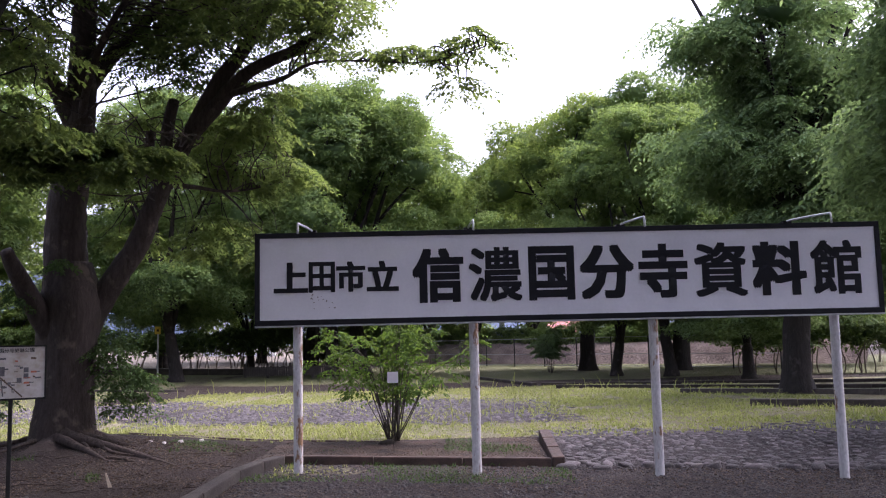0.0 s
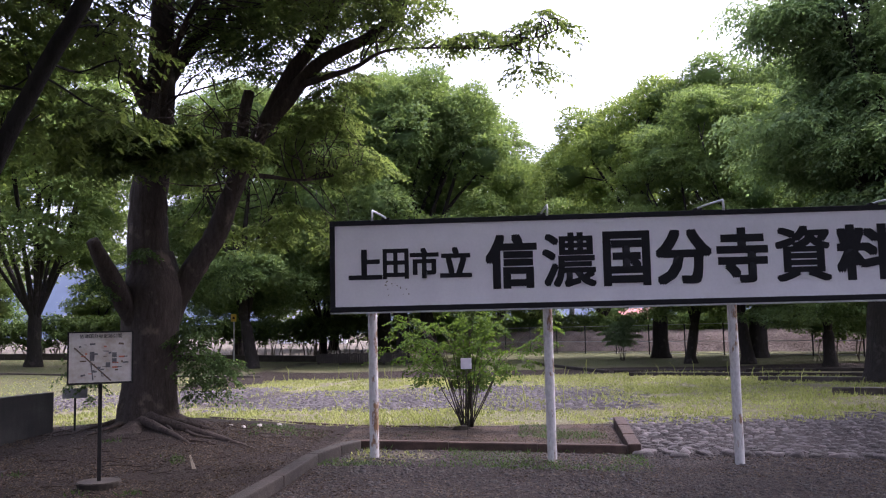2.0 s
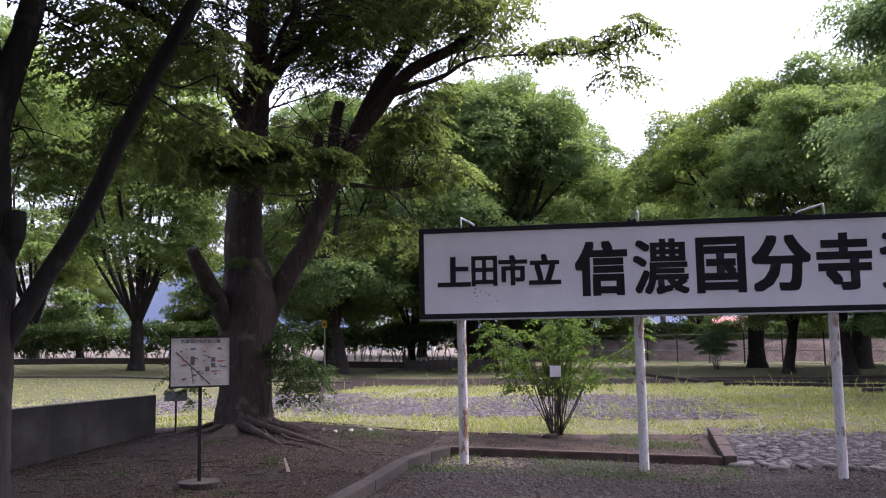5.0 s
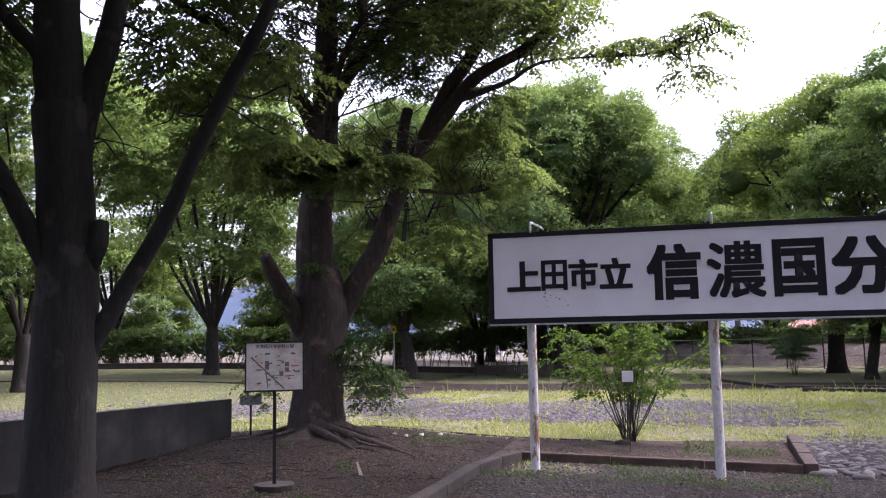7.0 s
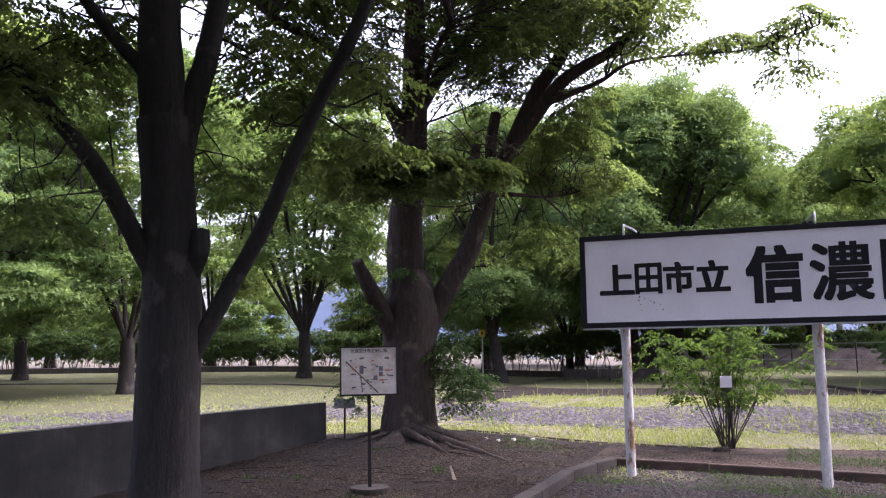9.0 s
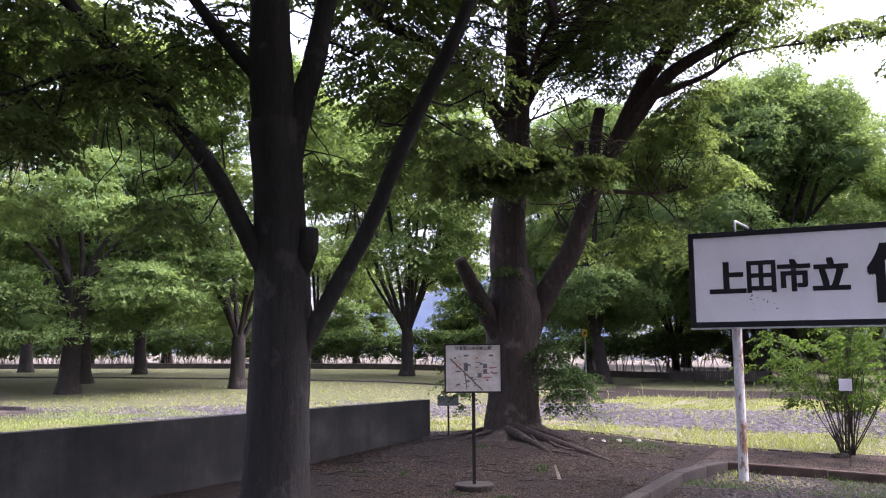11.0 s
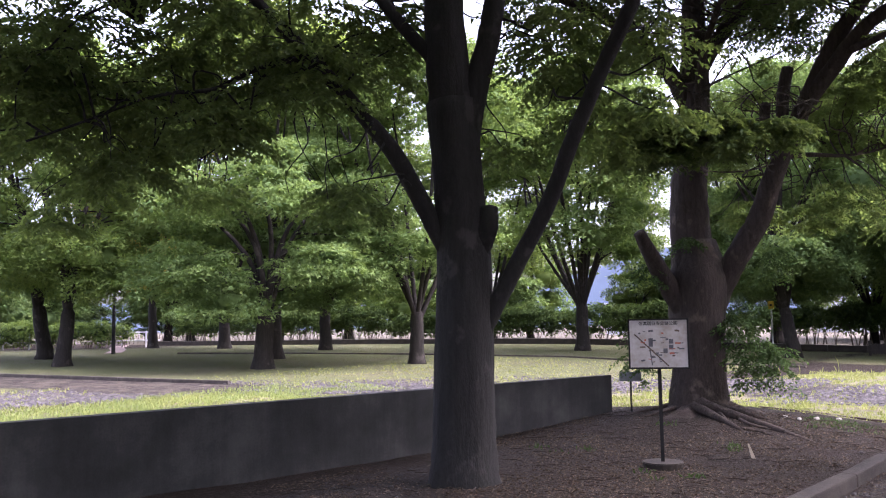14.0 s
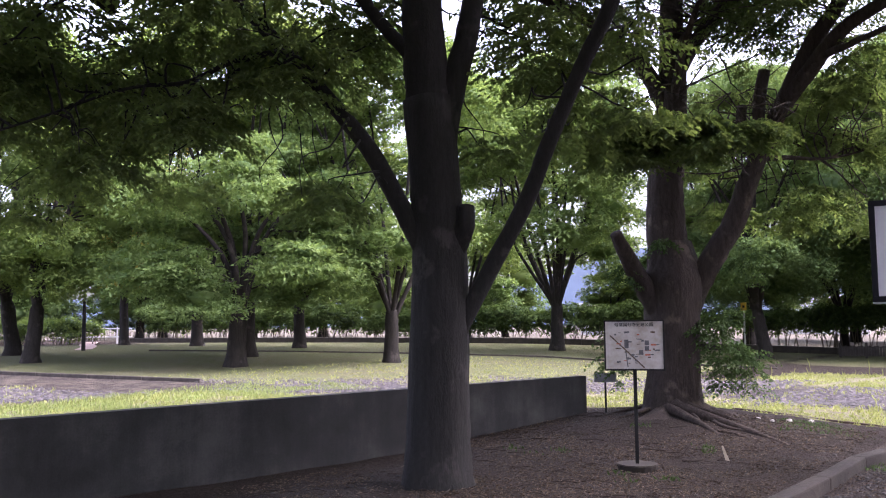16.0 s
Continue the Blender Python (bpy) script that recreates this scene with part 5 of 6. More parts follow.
SHADE_TREES = (
    (VASE, -27.7, 48.5, 40, 1.45, "tall green tree beyond a hedge"),
    (VASE, -34.0, 47.5, 110, 1.4, "tall green tree beyond a hedge"),
    (VASE, -1.0, 66.0, 20, 1.4, "leafy tree beyond a wire fence"),
    (VASE, 6.5, 64.0, 140, 1.4, "leafy tree beyond a wire fence"),
    (VASE, 13.0, 58.0, 250, 1.4, "leafy tree beyond a wire fence"),
    (VASE, -8.0, 60.0, 80, 1.4, "leafy tree behind a dense grove"),
    (BROAD, 2.2, 60.0, 310, 1.0, "leafy tree beyond a wire fence"),
    (FAR_TREE, -47.0, 55.0, 0, 1.0, "far leafy tree beyond a hedge"),
    (FAR_TREE, -55.0, 47.0, 60, 1.0, "far leafy tree beyond a hedge"),
    (FAR_TREE, -66.0, 44.0, 120, 1.1, "far leafy tree beyond a hedge"),
    (FAR_TREE, -70.0, 30.0, 180, 1.1, "far leafy tree beyond a path"),
    (FAR_TREE, -39.0, 60.0, 240, 0.8, "far leafy tree beyond a hedge"),
    (FAR_TREE, -13.0, 62.0, 20, 1.0, "far leafy tree beyond a hedge"),
    (FAR_TREE, -5.0, 66.0, 80, 0.9, "far leafy tree beyond a fence"),
    (FAR_TREE, 2.0, 74.0, 140, 0.6, "far leafy tree beyond a fence"),
    (FAR_TREE, 15.0, 70.0, 200, 0.6, "far leafy tree beyond a fence"),
    (FAR_TREE, 24.0, 58.0, 260, 0.9, "far leafy tree beyond a fence"),
    (FAR_TREE, -73.0, 37.0, 40, 0.9, "far leafy tree beyond a path"),
    (FAR_TREE, -80.0, 31.0, 140, 0.9, "far leafy tree beyond a path"),
    (FAR_TREE, -62.0, 62.0, 10, 1.3, "far leafy tree beyond a field"),
    (FAR_TREE, -22.3, 45.4, 70, 0.42, "low leafy tree beyond a hedge"),
    (FAR_TREE, -22.0, 51.0, 170, 0.55, "low leafy tree beyond a hedge"),
)
EDGE_TREES = (
    (FAR_TREE, -80.0, 56.0, 70, 1.3, "far leafy tree beyond a field"),
    (FAR_TREE, -92.0, 42.0, 30, 1.3, "far leafy tree beyond a field"),
    (FAR_TREE, 10.0, 84.0, 90, 0.5, "far low tree beyond a fence"),
    (FAR_TREE, 31.0, 46.0, 320, 1.0, "far leafy tree beyond a hedge"),
)
for meshes, x, y, turn, size, label in GROVE_AHEAD + LAWN_TREES + SHADE_TREES + EDGE_TREES:
    plant("park_tree", meshes, x, y, turn, size, label)


# ---- flowering shrub in the bed ----
def build_shrub(x, y, height, spread, stems, label, seed, leaf_mat, dens=150, cut=0.42):
    rng = np.random.default_rng(seed)
    root = thing("shrub", (x, y, gz(x, y)), label, "shrub", "shrubs")
    pads = []
    for k in range(stems):
        az = rng.uniform(0, 6.28)
        out = spread * rng.uniform(0.1, 0.9) ** 0.8
        h = height * (1.0 - 0.36 * (out / spread) ** 1.5) * rng.uniform(0.8, 1.05)
        end = np.array([out * math.cos(az), out * math.sin(az), h])
        pts = [(0.07 * math.cos(az * 1.3), 0.05 * math.sin(az * 1.3), -0.03), tuple(end * np.array([0.30, 0.30, 0.42])), tuple(end * np.array([0.5, 0.5, 0.76])), tuple(end)]
        link_mesh("stem", tubes_mesh("stem", [(spline(pts, 12), np.linspace(0.0095, 0.0035, 12), 6, 0.0, 1, 0.0)]), DARK_WOOD, root, "", True)
        for u in (0.45, 0.62, 0.82, 1.0):
            if h * u > height * cut * rng.uniform(0.7, 1.1):
                c = end * np.array([u * 1.02, u * 1.02, u])
                pads.append((*c, rng.uniform(0.16, 0.3), rng.uniform(0.07, 0.14)))
    v, f = pad_sprays(rng, pads, dens, 7, 0.20, 0.075, 0.042, 0.3)
    link_mesh("foliage", np_mesh("foliage", v, f), leaf_mat, root)["kind"] = "stuff"
    return root


build_shrub(-0.66, 13.30, 2.15, 1.4, 30, "multi-stemmed green shrub with bright leaves in a brick-edged bed", 5, LEAF_SHRUB, 27, 0.42)
build_shrub(4.74, 38.6, 2.0, 0.9, 14, "round dark green shrub on a lawn", 8, LEAF_DARK, 220)


# ---- hedges on thin trunks ----
def build_hedge(x0, y0, x1, y1, z_low, z_top, depth, label, seed, mat):
    rng = np.random.default_rng(seed)
    ln = math.hypot(x1 - x0, y1 - y0)
    root = thing("hedge", (x0, y0, gz(x0, y0)), label, "hedge", "hedges", turn=math.degrees(math.atan2(y1 - y0, x1 - x0)))
    n = int(ln * 9)
    pads = [(rng.uniform(0, ln), rng.uniform(-depth * 0.3, depth * 0.3), rng.uniform(z_low + 0.25, z_top - 0.3) + 0.12 * math.sin(k), rng.uniform(0.42, 0.62), rng.uniform(0.3, 0.42)) for k in range(n)]
    outer, inner = clump_crown(rng, pads, int(ln * 1350), 0.17, 0.10, 0.5)
    link_mesh("foliage", np_mesh("foliage", *outer), mat, root)["kind"] = "stuff"
    link_mesh("inner_foliage", np_mesh("inner_foliage", *inner), LEAF_INNER_SHADE, root)["kind"] = "stuff"
    stems = []
    for k in range(int(ln * 4.5)):
        x, y = rng.uniform(0, ln), rng.uniform(-depth / 3, depth / 3)
        stems.append((spline([(x, y, -0.2), (x + rng.normal(0, 0.08), y, z_low * 0.5), (x + rng.normal(0, 0.22), y, z_low + 0.4)], 6), np.linspace(0.028, 0.018, 6), 5, 0.0, 1, 0.0))
    link_mesh("stem_thicket", tubes_mesh("stem_thicket", stems), TWIG, root, "", True)["kind"] = "stuff"
    return root


build_hedge(-16.0, 42.5, -38.0, 42.0, 0.74, 2.38, 1.1, "long clipped green hedge with bare thin stems below", 41, LEAF_HEDGE)
build_hedge(-38.6, 41.8, -56.0, 37.5, 0.74, 2.42, 1.1, "dark clipped hedge with bare thin stems below", 42, LEAF_HEDGE)
build_hedge(-7.5, 43.5, -15.5, 43.0, 1.0, 2.2, 1.2, "dark hedge with bare stems in the shade", 43, LEAF_HEDGE)
build_hedge(11.6, 34.0, 24.0, 29.0, 0.8, 2.3, 1.4, "dark hedge with many thin trunks", 44, LEAF_HEDGE)


build_hedge(-7.0, 67.0, 22.0, 43.5, 0.9, 2.3, 1.6, "overgrown green bushes on the bank behind the fence", 45, LEAF_FAR)
build_hedge(-52.0, 31.5, -74.0, 6.0, 0.25, 1.7, 1.6, "pale green bushes beyond a path", 46, LEAF_FAR)
build_hedge(-74.0, 36.0, -50.0, 62.0, 0.4, 4.6, 2.0, "tall overgrown hedgerow beyond a pale field", 47, LEAF_FAR)
build_hedge(-1.0, 46.5, -7.4, 44.6, 0.6, 2.3, 1.1, "dark hedge with bare stems in the shade", 48, LEAF_HEDGE)
kerb_run("low_bank_edge", [(-8, 42.2), (-16.0, 41.2), (-38.0, 40.6), (-56, 36.2)], 0.4, 0.30, 1.5, DARK_WOOD, "low dark edging along the foot of a hedge")


def build_tag():
    root = thing("plant_label", (-0.6, 12.2, gz(-0.6, 12.2)), "small white paper label on a thin stake", "label")
    part("stake", box(bmesh.new(), -0.004, 0.004, -0.004, 0.004, -0.05, 1.1), DARK_WOOD, root)
    part("card", box(bmesh.new(), -0.075, 0.075, -0.014, -0.010, 0.97, 1.12, 0.002), WHITE_PANEL, root)


build_tag()


# ---- fences ----
def build_wire_fence():
    a, b = np.array((-3.5, 57.5)), np.array((14.5, 37.5))
    ln = np.linalg.norm(b - a)
    root = thing("wire_fence", (a[0], a[1], 0), "green-grey wire mesh fence on steel posts", "fence", turn=math.degrees(math.atan2(b[1] - a[1], b[0] - a[0])))
    n = 12
    for k in range(n + 1):
        x = ln * k / n
        line = np.array([(x, 0, z) for z in np.linspace(-0.1, 1.55, 5)])
        v, f, c = tube_arrays(line, np.full(5, 0.035), 8)
        link_mesh("post", np_mesh("post", v, np.vstack([f[:, [0, 1, 2]], f[:, [0, 2, 3]], c])), DARK_METAL, root)
    for z in (0.08, 0.68, 1.52):
        part("rail", box(bmesh.new(), 0, ln, -0.014, 0.014, z - 0.014, z + 0.014), GREY_METAL, root)
    tubes = []
    for s in (1, -1):
        for x in np.arange(-1.2, ln, 0.22):
            x0, x1 = (x, x + 1.2)
            p = [(x0, 0.0, 0.08 if s > 0 else 1.52), (x1, 0.0, 1.52 if s > 0 else 0.08)]
            if x0 >= 0 and x1 <= ln:
                tubes.append((np.array(p), np.full(2, 0.0035), 3, 0.0, 1, 0.0))
    link_mesh("wire_mesh", tubes_mesh("wire_mesh", tubes), DARK_METAL, root)["kind"] = "stuff"


build_wire_fence()


def build_wood_fence():
    root = thing("wooden_fence", (-8.8, 38.9, gz(-8.8, 38.9)), "low dark wooden board fence in the shade", "fence")
    for k in range(5):
        part("post", box(bmesh.new(), k * 1.0 - 0.05, k * 1.0 + 0.05, -0.05, 0.05, -0.2, 0.62, 0.01), DARK_WOOD, root)
    for k in range(40):
        x = k * 0.1
        part("board", box(bmesh.new(), x + 0.006, x + 0.094, -0.075, -0.055, 0.06, 0.46 + 0.02 * (k % 3)), DARK_WOOD, root)
    part("rail", box(bmesh.new(), 0, 4.0, -0.054, -0.02, 0.40, 0.46), DARK_WOOD, root)


build_wood_fence()


# ---- rubble bank, pole, houses and hills beyond the park ----
def build_bank():
    rng = np.random.default_rng(6)
    root = thing("stone_bank", (0, 0, 0), "low bank of pinkish-brown rubble behind the fence", "bank", "", "structure")
    a, b = np.array((-8.0, 64.0)), np.array((20.0, 41.5))
    nx, ny = 120, 8
    vs = []
    nrm = np.array([b[1] - a[1], -(b[0] - a[0])]) / np.linalg.norm(b - a)
    for i in range(nx):
        for j in range(ny):
            p = a + (b - a) * i / (nx - 1) - nrm * j * 0.35 * 1.0
            z = [-0.2, 0.1, 0.45, 0.8, 1.05, 1.15, 1.2, 1.2][j] + rng.normal(0, 0.06)
            vs.append((p[0], p[1], z))
    i, j = np.meshgrid(np.arange(nx - 1), np.arange(ny - 1), indexing="ij")
    q = (i * ny + j).reshape(-1)
    f = np.stack([q, q + ny, q + ny + 1, q + 1], 1)
    link_mesh("bank_face", np_mesh("bank_face", np.array(vs), f), RUBBLE, root)


RUBBLE = plain("rubble_bank", (0.10, 0.075, 0.066), (0.25, 0.195, 0.17), 1.6, 0.95, 0.8, 9, 0.1)
build_bank()


def build_pole(x, y, h, r, label):
    root = thing("utility_pole", (x, y, gz(x, y)), label, "pole")
    n = 8
    line = np.array([(0, 0, z) for z in np.linspace(-0.3, h, n)])
    v, f, c = tube_arrays(line, np.linspace(r, r * 0.75, n), 12)
    link_mesh("shaft", np_mesh("shaft", v, np.vstack([f[:, [0, 1, 2]], f[:, [0, 2, 3]], c])), GREY_METAL, root, "", True)
    part("band", box(bmesh.new(), -r * 1.15, r * 1.15, -r * 1.15, r * 1.15, 1.2, 1.3, 0.02), DARK_METAL, root)


build_pole(3.95, 58.5, 9.0, 0.2, "grey concrete utility pole beyond the fence")


def build_lamp(x, y):
    root = thing("park_lamp", (x, y, gz(x, y)), "dark park lamp post with a clear globe", "street lamp")
    n = 10
    line = np.array([(0, 0, z) for z in np.linspace(-0.1, 3.95, n)])
    v, f, c = tube_arrays(line, np.linspace(0.10, 0.055, n), 12)
    link_mesh("pole", np_mesh("pole", v, np.vstack([f[:, [0, 1, 2]], f[:, [0, 2, 3]], c])), DARK_METAL, root, "", True)
    bm = bmesh.new()
    bmesh.ops.create_uvsphere(bm, u_segments=16, v_segments=10, radius=0.23, matrix=Matrix.Translation((0, 0, 4.15)))
    part("globe", bm, GLOBE, root, "pale translucent globe", True)
    part("collar", box(bmesh.new(), -0.11, 0.11, -0.11, 0.11, 3.9, 3.98, 0.02), DARK_METAL, root)
    part("cap", box(bmesh.new(), -0.09, 0.09, -0.09, 0.09, 4.36, 4.42, 0.02), DARK_METAL, root)


GLOBE = plain("milky_globe", (0.62, 0.66, 0.66), (0.75, 0.78, 0.78), 3, 0.15, 0.0)
build_lamp(-39.3, 23.1)

HOUSE_WALL = plain("pale_render", (0.55, 0.54, 0.52), (0.74, 0.73, 0.71), 0.6)
ROOF_GREY = plain("grey_roof", (0.12, 0.12, 0.14), (0.22, 0.22, 0.24), 1.0, 0.6)
ROOF_RED = plain("red_roof", (0.30, 0.09, 0.07), (0.44, 0.16, 0.13), 1.0, 0.6)
PANE = plain("dark_pane", (0.03, 0.035, 0.04), (0.06, 0.07, 0.08), 2, 0.15, 0.0)


def build_house(x, y, w, d, h, turn, roof_mat, label):
    root = thing("house", (x, y, 0), label, "house", "far houses", turn=turn)
    part("wall", box(bmesh.new(), -w / 2, w / 2, -d / 2, d / 2, -0.3, h), HOUSE_WALL, root)
    bm = bmesh.new()
    o = 0.6
    co = [(-w / 2 - o, -d / 2 - o, h), (w / 2 + o, -d / 2 - o, h), (w / 2 + o, d / 2 + o, h), (-w / 2 - o, d / 2 + o, h), (-w / 2 - o, 0, h + d * 0.28), (w / 2 + o, 0, h + d * 0.28)]
    vs = [bm.verts.new(c) for c in co]
    for q in ((0, 1, 5, 4), (2, 3, 4, 5), (1, 2, 5), (3, 0, 4), (3, 2, 1, 0)):
        bm.faces.new([vs[i] for i in q])
    bmesh.ops.translate(bm, vec=(0, 0, 0.004), verts=bm.verts)
    part("roof", bm, roof_mat, root)
    for k in range(max(2, int(w / 3))):
        cx = -w / 2 + (k + 0.5) * w / max(2, int(w / 3))
        win = part("window", box(bmesh.new(), cx - 0.6, cx + 0.6, -d / 2 - 0.05, -d / 2 + 0.05, h * 0.45, h * 0.45 + 1.2), GREY_METAL, root)
        part("pane", box(bmesh.new(), cx - 0.52, cx + 0.52, -d / 2 - 0.06, -d / 2 - 0.052, h * 0.45 + 0.08, h * 0.45 + 1.12), PANE, win)


build_house(-40.0, 82.0, 6, 5, 2.4, 20, ROOF_GREY, "far white house with a pale grey roof")
build_house(12.6, 92.0, 3.2, 4, 2.2, -10, ROOF_RED, "far pale house with a red roof")
build_house(-21.0, 90.0, 7, 6, 2.6, 10, ROOF_GREY, "far pale building behind trees")


def build_hills():
    rng = np.random.default_rng(9)
    root = thing("hills", (0, 0, 0), "wooded hills on the horizon with blue haze in their colour", "hills", "", "structure")
    n, m = 90, 6
    az = np.linspace(radians(-80), radians(100), n)
    top = 70 + 30 * np.sin(az * 3.1 + 0.6) + 18 * np.sin(az * 7.3) + 85 * np.exp(-((az - 0.42) / 0.13) ** 2) + rng.normal(0, 2.5, n)
    vs = []
    for i in range(n):
        for j in range(m):
            r = 1500 + j * 120
            vs.append((-r * math.sin(az[i]), r * math.cos(az[i]), top[i] * math.sin(j / (m - 1) * 1.57) - 2))
    i, j = np.meshgrid(np.arange(n - 1), np.arange(m - 1), indexing="ij")
    q = (i * m + j).reshape(-1)
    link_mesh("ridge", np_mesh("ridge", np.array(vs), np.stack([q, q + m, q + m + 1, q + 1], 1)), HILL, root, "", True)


# Distance haze is put into the hills' base colour as blue.
HILL = plain("haze_painted_hill", (0.026, 0.042, 0.074), (0.042, 0.062, 0.100), 0.006, 1.0, 0.0)
build_hills()


# ---- loose ground cover ----
def stone_verts(rng, r, flat, k=8):
    """A rounded field stone: bottom ring, shoulder ring and crown."""
    a = np.arange(k) * 2 * np.pi / k
    rr = r * rng.uniform(0.78, 1.15, k)
    s = rng.uniform(0.75, 1.25)
    ring = lambda f, z: np.stack([np.cos(a) * rr * f * s, np.sin(a) * rr * f / s, np.full(k, z) + rng.normal(0, 0.06 * r, k)], 1)
    v = np.vstack([ring(0.92, -0.8 * r), ring(1.0, 0.0), ring(0.78, flat * r * 0.75), [[0, 0, flat * r]]])
    f = []
    for j in range(0 if k > 6 else 1, 2):
        for i in range(k):
            p, q = j * k + i, j * k + (i + 1) % k
            f += [(p, q, q + k), (p, q + k, p + k)]
    f += [(2 * k + i, 2 * k + (i + 1) % k, 3 * k) for i in range(k)]
    return v, np.array(f)


def scatter_stones(name, rng, spots, radii, flat, mat, parent, k=5):
    base = [stone_verts(rng, 1.0, flat, k) for _ in range(12)]
    vs, fs, off = [], [], 0
    for (x, y, z), r in zip(spots, radii):
        v, f = base[rng.integers(12)]
        t = rng.uniform(0, 6.28)
        c, s = math.cos(t), math.sin(t)
        w = np.stack([v[:, 0] * c - v[:, 1] * s, v[:, 0] * s + v[:, 1] * c, v[:, 2]], 1) * r + np.array([x, y, z])
        vs.append(w)
        fs.append(f + off)
        off += len(v)
    ob = link_mesh(name, np_mesh(name, np.vstack(vs), np.vstack(fs)), mat, parent, "", False)
    return ob


def build_gravel():
    rng = np.random.default_rng(12)
    n = 9000
    y = 7.0 + 4.5 * rng.random(n) ** 0.9
    x = rng.uniform(-2.4, 6.6, n)
    ok = x > kerb_x(y) + 0.12
    x, y = x[ok], y[ok]
    spots = np.stack([x, y, ground_z(x, y) + 0.004], 1)
    tagged(scatter_stones("gravel", rng, spots, rng.gamma(4, 0.0026, len(x)) + 0.005, 0.6, GRAVEL_STONE, None), "loose dark grey gravel", "gravel", "", "stuff")
    n = 1100
    x, y = rng.uniform(-7.0, -2.6, n), rng.uniform(5.5, 12.8, n)
    spots = np.stack([x, y, ground_z(x, y) + 0.002], 1)
    tagged(scatter_stones("pebbles", rng, spots, rng.gamma(3, 0.003, n) + 0.004, 0.5, GRAVEL_STONE, None), "small pebbles on bare earth", "pebbles", "", "stuff")


build_gravel()


def build_litter():
    rng = np.random.default_rng(13)
    n = 30000
    x = np.concatenate([rng.uniform(-7.2, -2.6, n), rng.uniform(-2.2, 6.4, n // 2), rng.uniform(-2.2, 1.4, 2600)])
    y = np.concatenate([rng.uniform(5.0, 13.0, n), rng.uniform(7.0, 11.25, n // 2), rng.uniform(11.35, 13.4, 2600)])
    c = np.stack([x, y, ground_z(x, y) + 0.012], 1)
    c[-2600:, 2] += 0.045
    c = c[fractal(x, y, 1.1, 88) + 0.6 * fractal(x, y, 3.7, 89) + rng.normal(0, 0.35, len(x)) > -0.05]
    d = rng.standard_normal((len(c), 3)) * np.array([1, 1, 0.15])
    up = np.array([0, 0, 1.0]) + rng.normal(0, 0.3, (len(c), 3))
    v, f = leaves_arrays(rng, c, d, up, 0.036, 0.013)
    tagged(link_mesh("fallen_leaves", np_mesh("fallen_leaves", v, f), LITTER), "dry brown fallen leaves on bare earth", "leaf litter", "", "stuff")
    tw = []
    for _ in range(320):
        x, y, a, l = rng.uniform(-7, -2.5), rng.uniform(5, 12.8), rng.uniform(0, 6.28), rng.uniform(0.06, 0.34)
        z = gz(x, y) + 0.012
        p = [(x, y, z), (x + l * 0.5 * math.cos(a), y + l * 0.5 * math.sin(a) + 0.02, z + 0.008), (x + l * math.cos(a), y + l * math.sin(a), gz(x + l * math.cos(a), y + l * math.sin(a)) + 0.01)]
        tw.append((spline(p, 5), np.linspace(0.007, 0.003, 5), 4, 0.0, 1, 0.0))
    tagged(link_mesh("fallen_twigs", tubes_mesh("fallen_twigs", tw), ROOT_BARK), "thin dry twigs on bare earth", "twigs", "", "stuff")


build_litter()


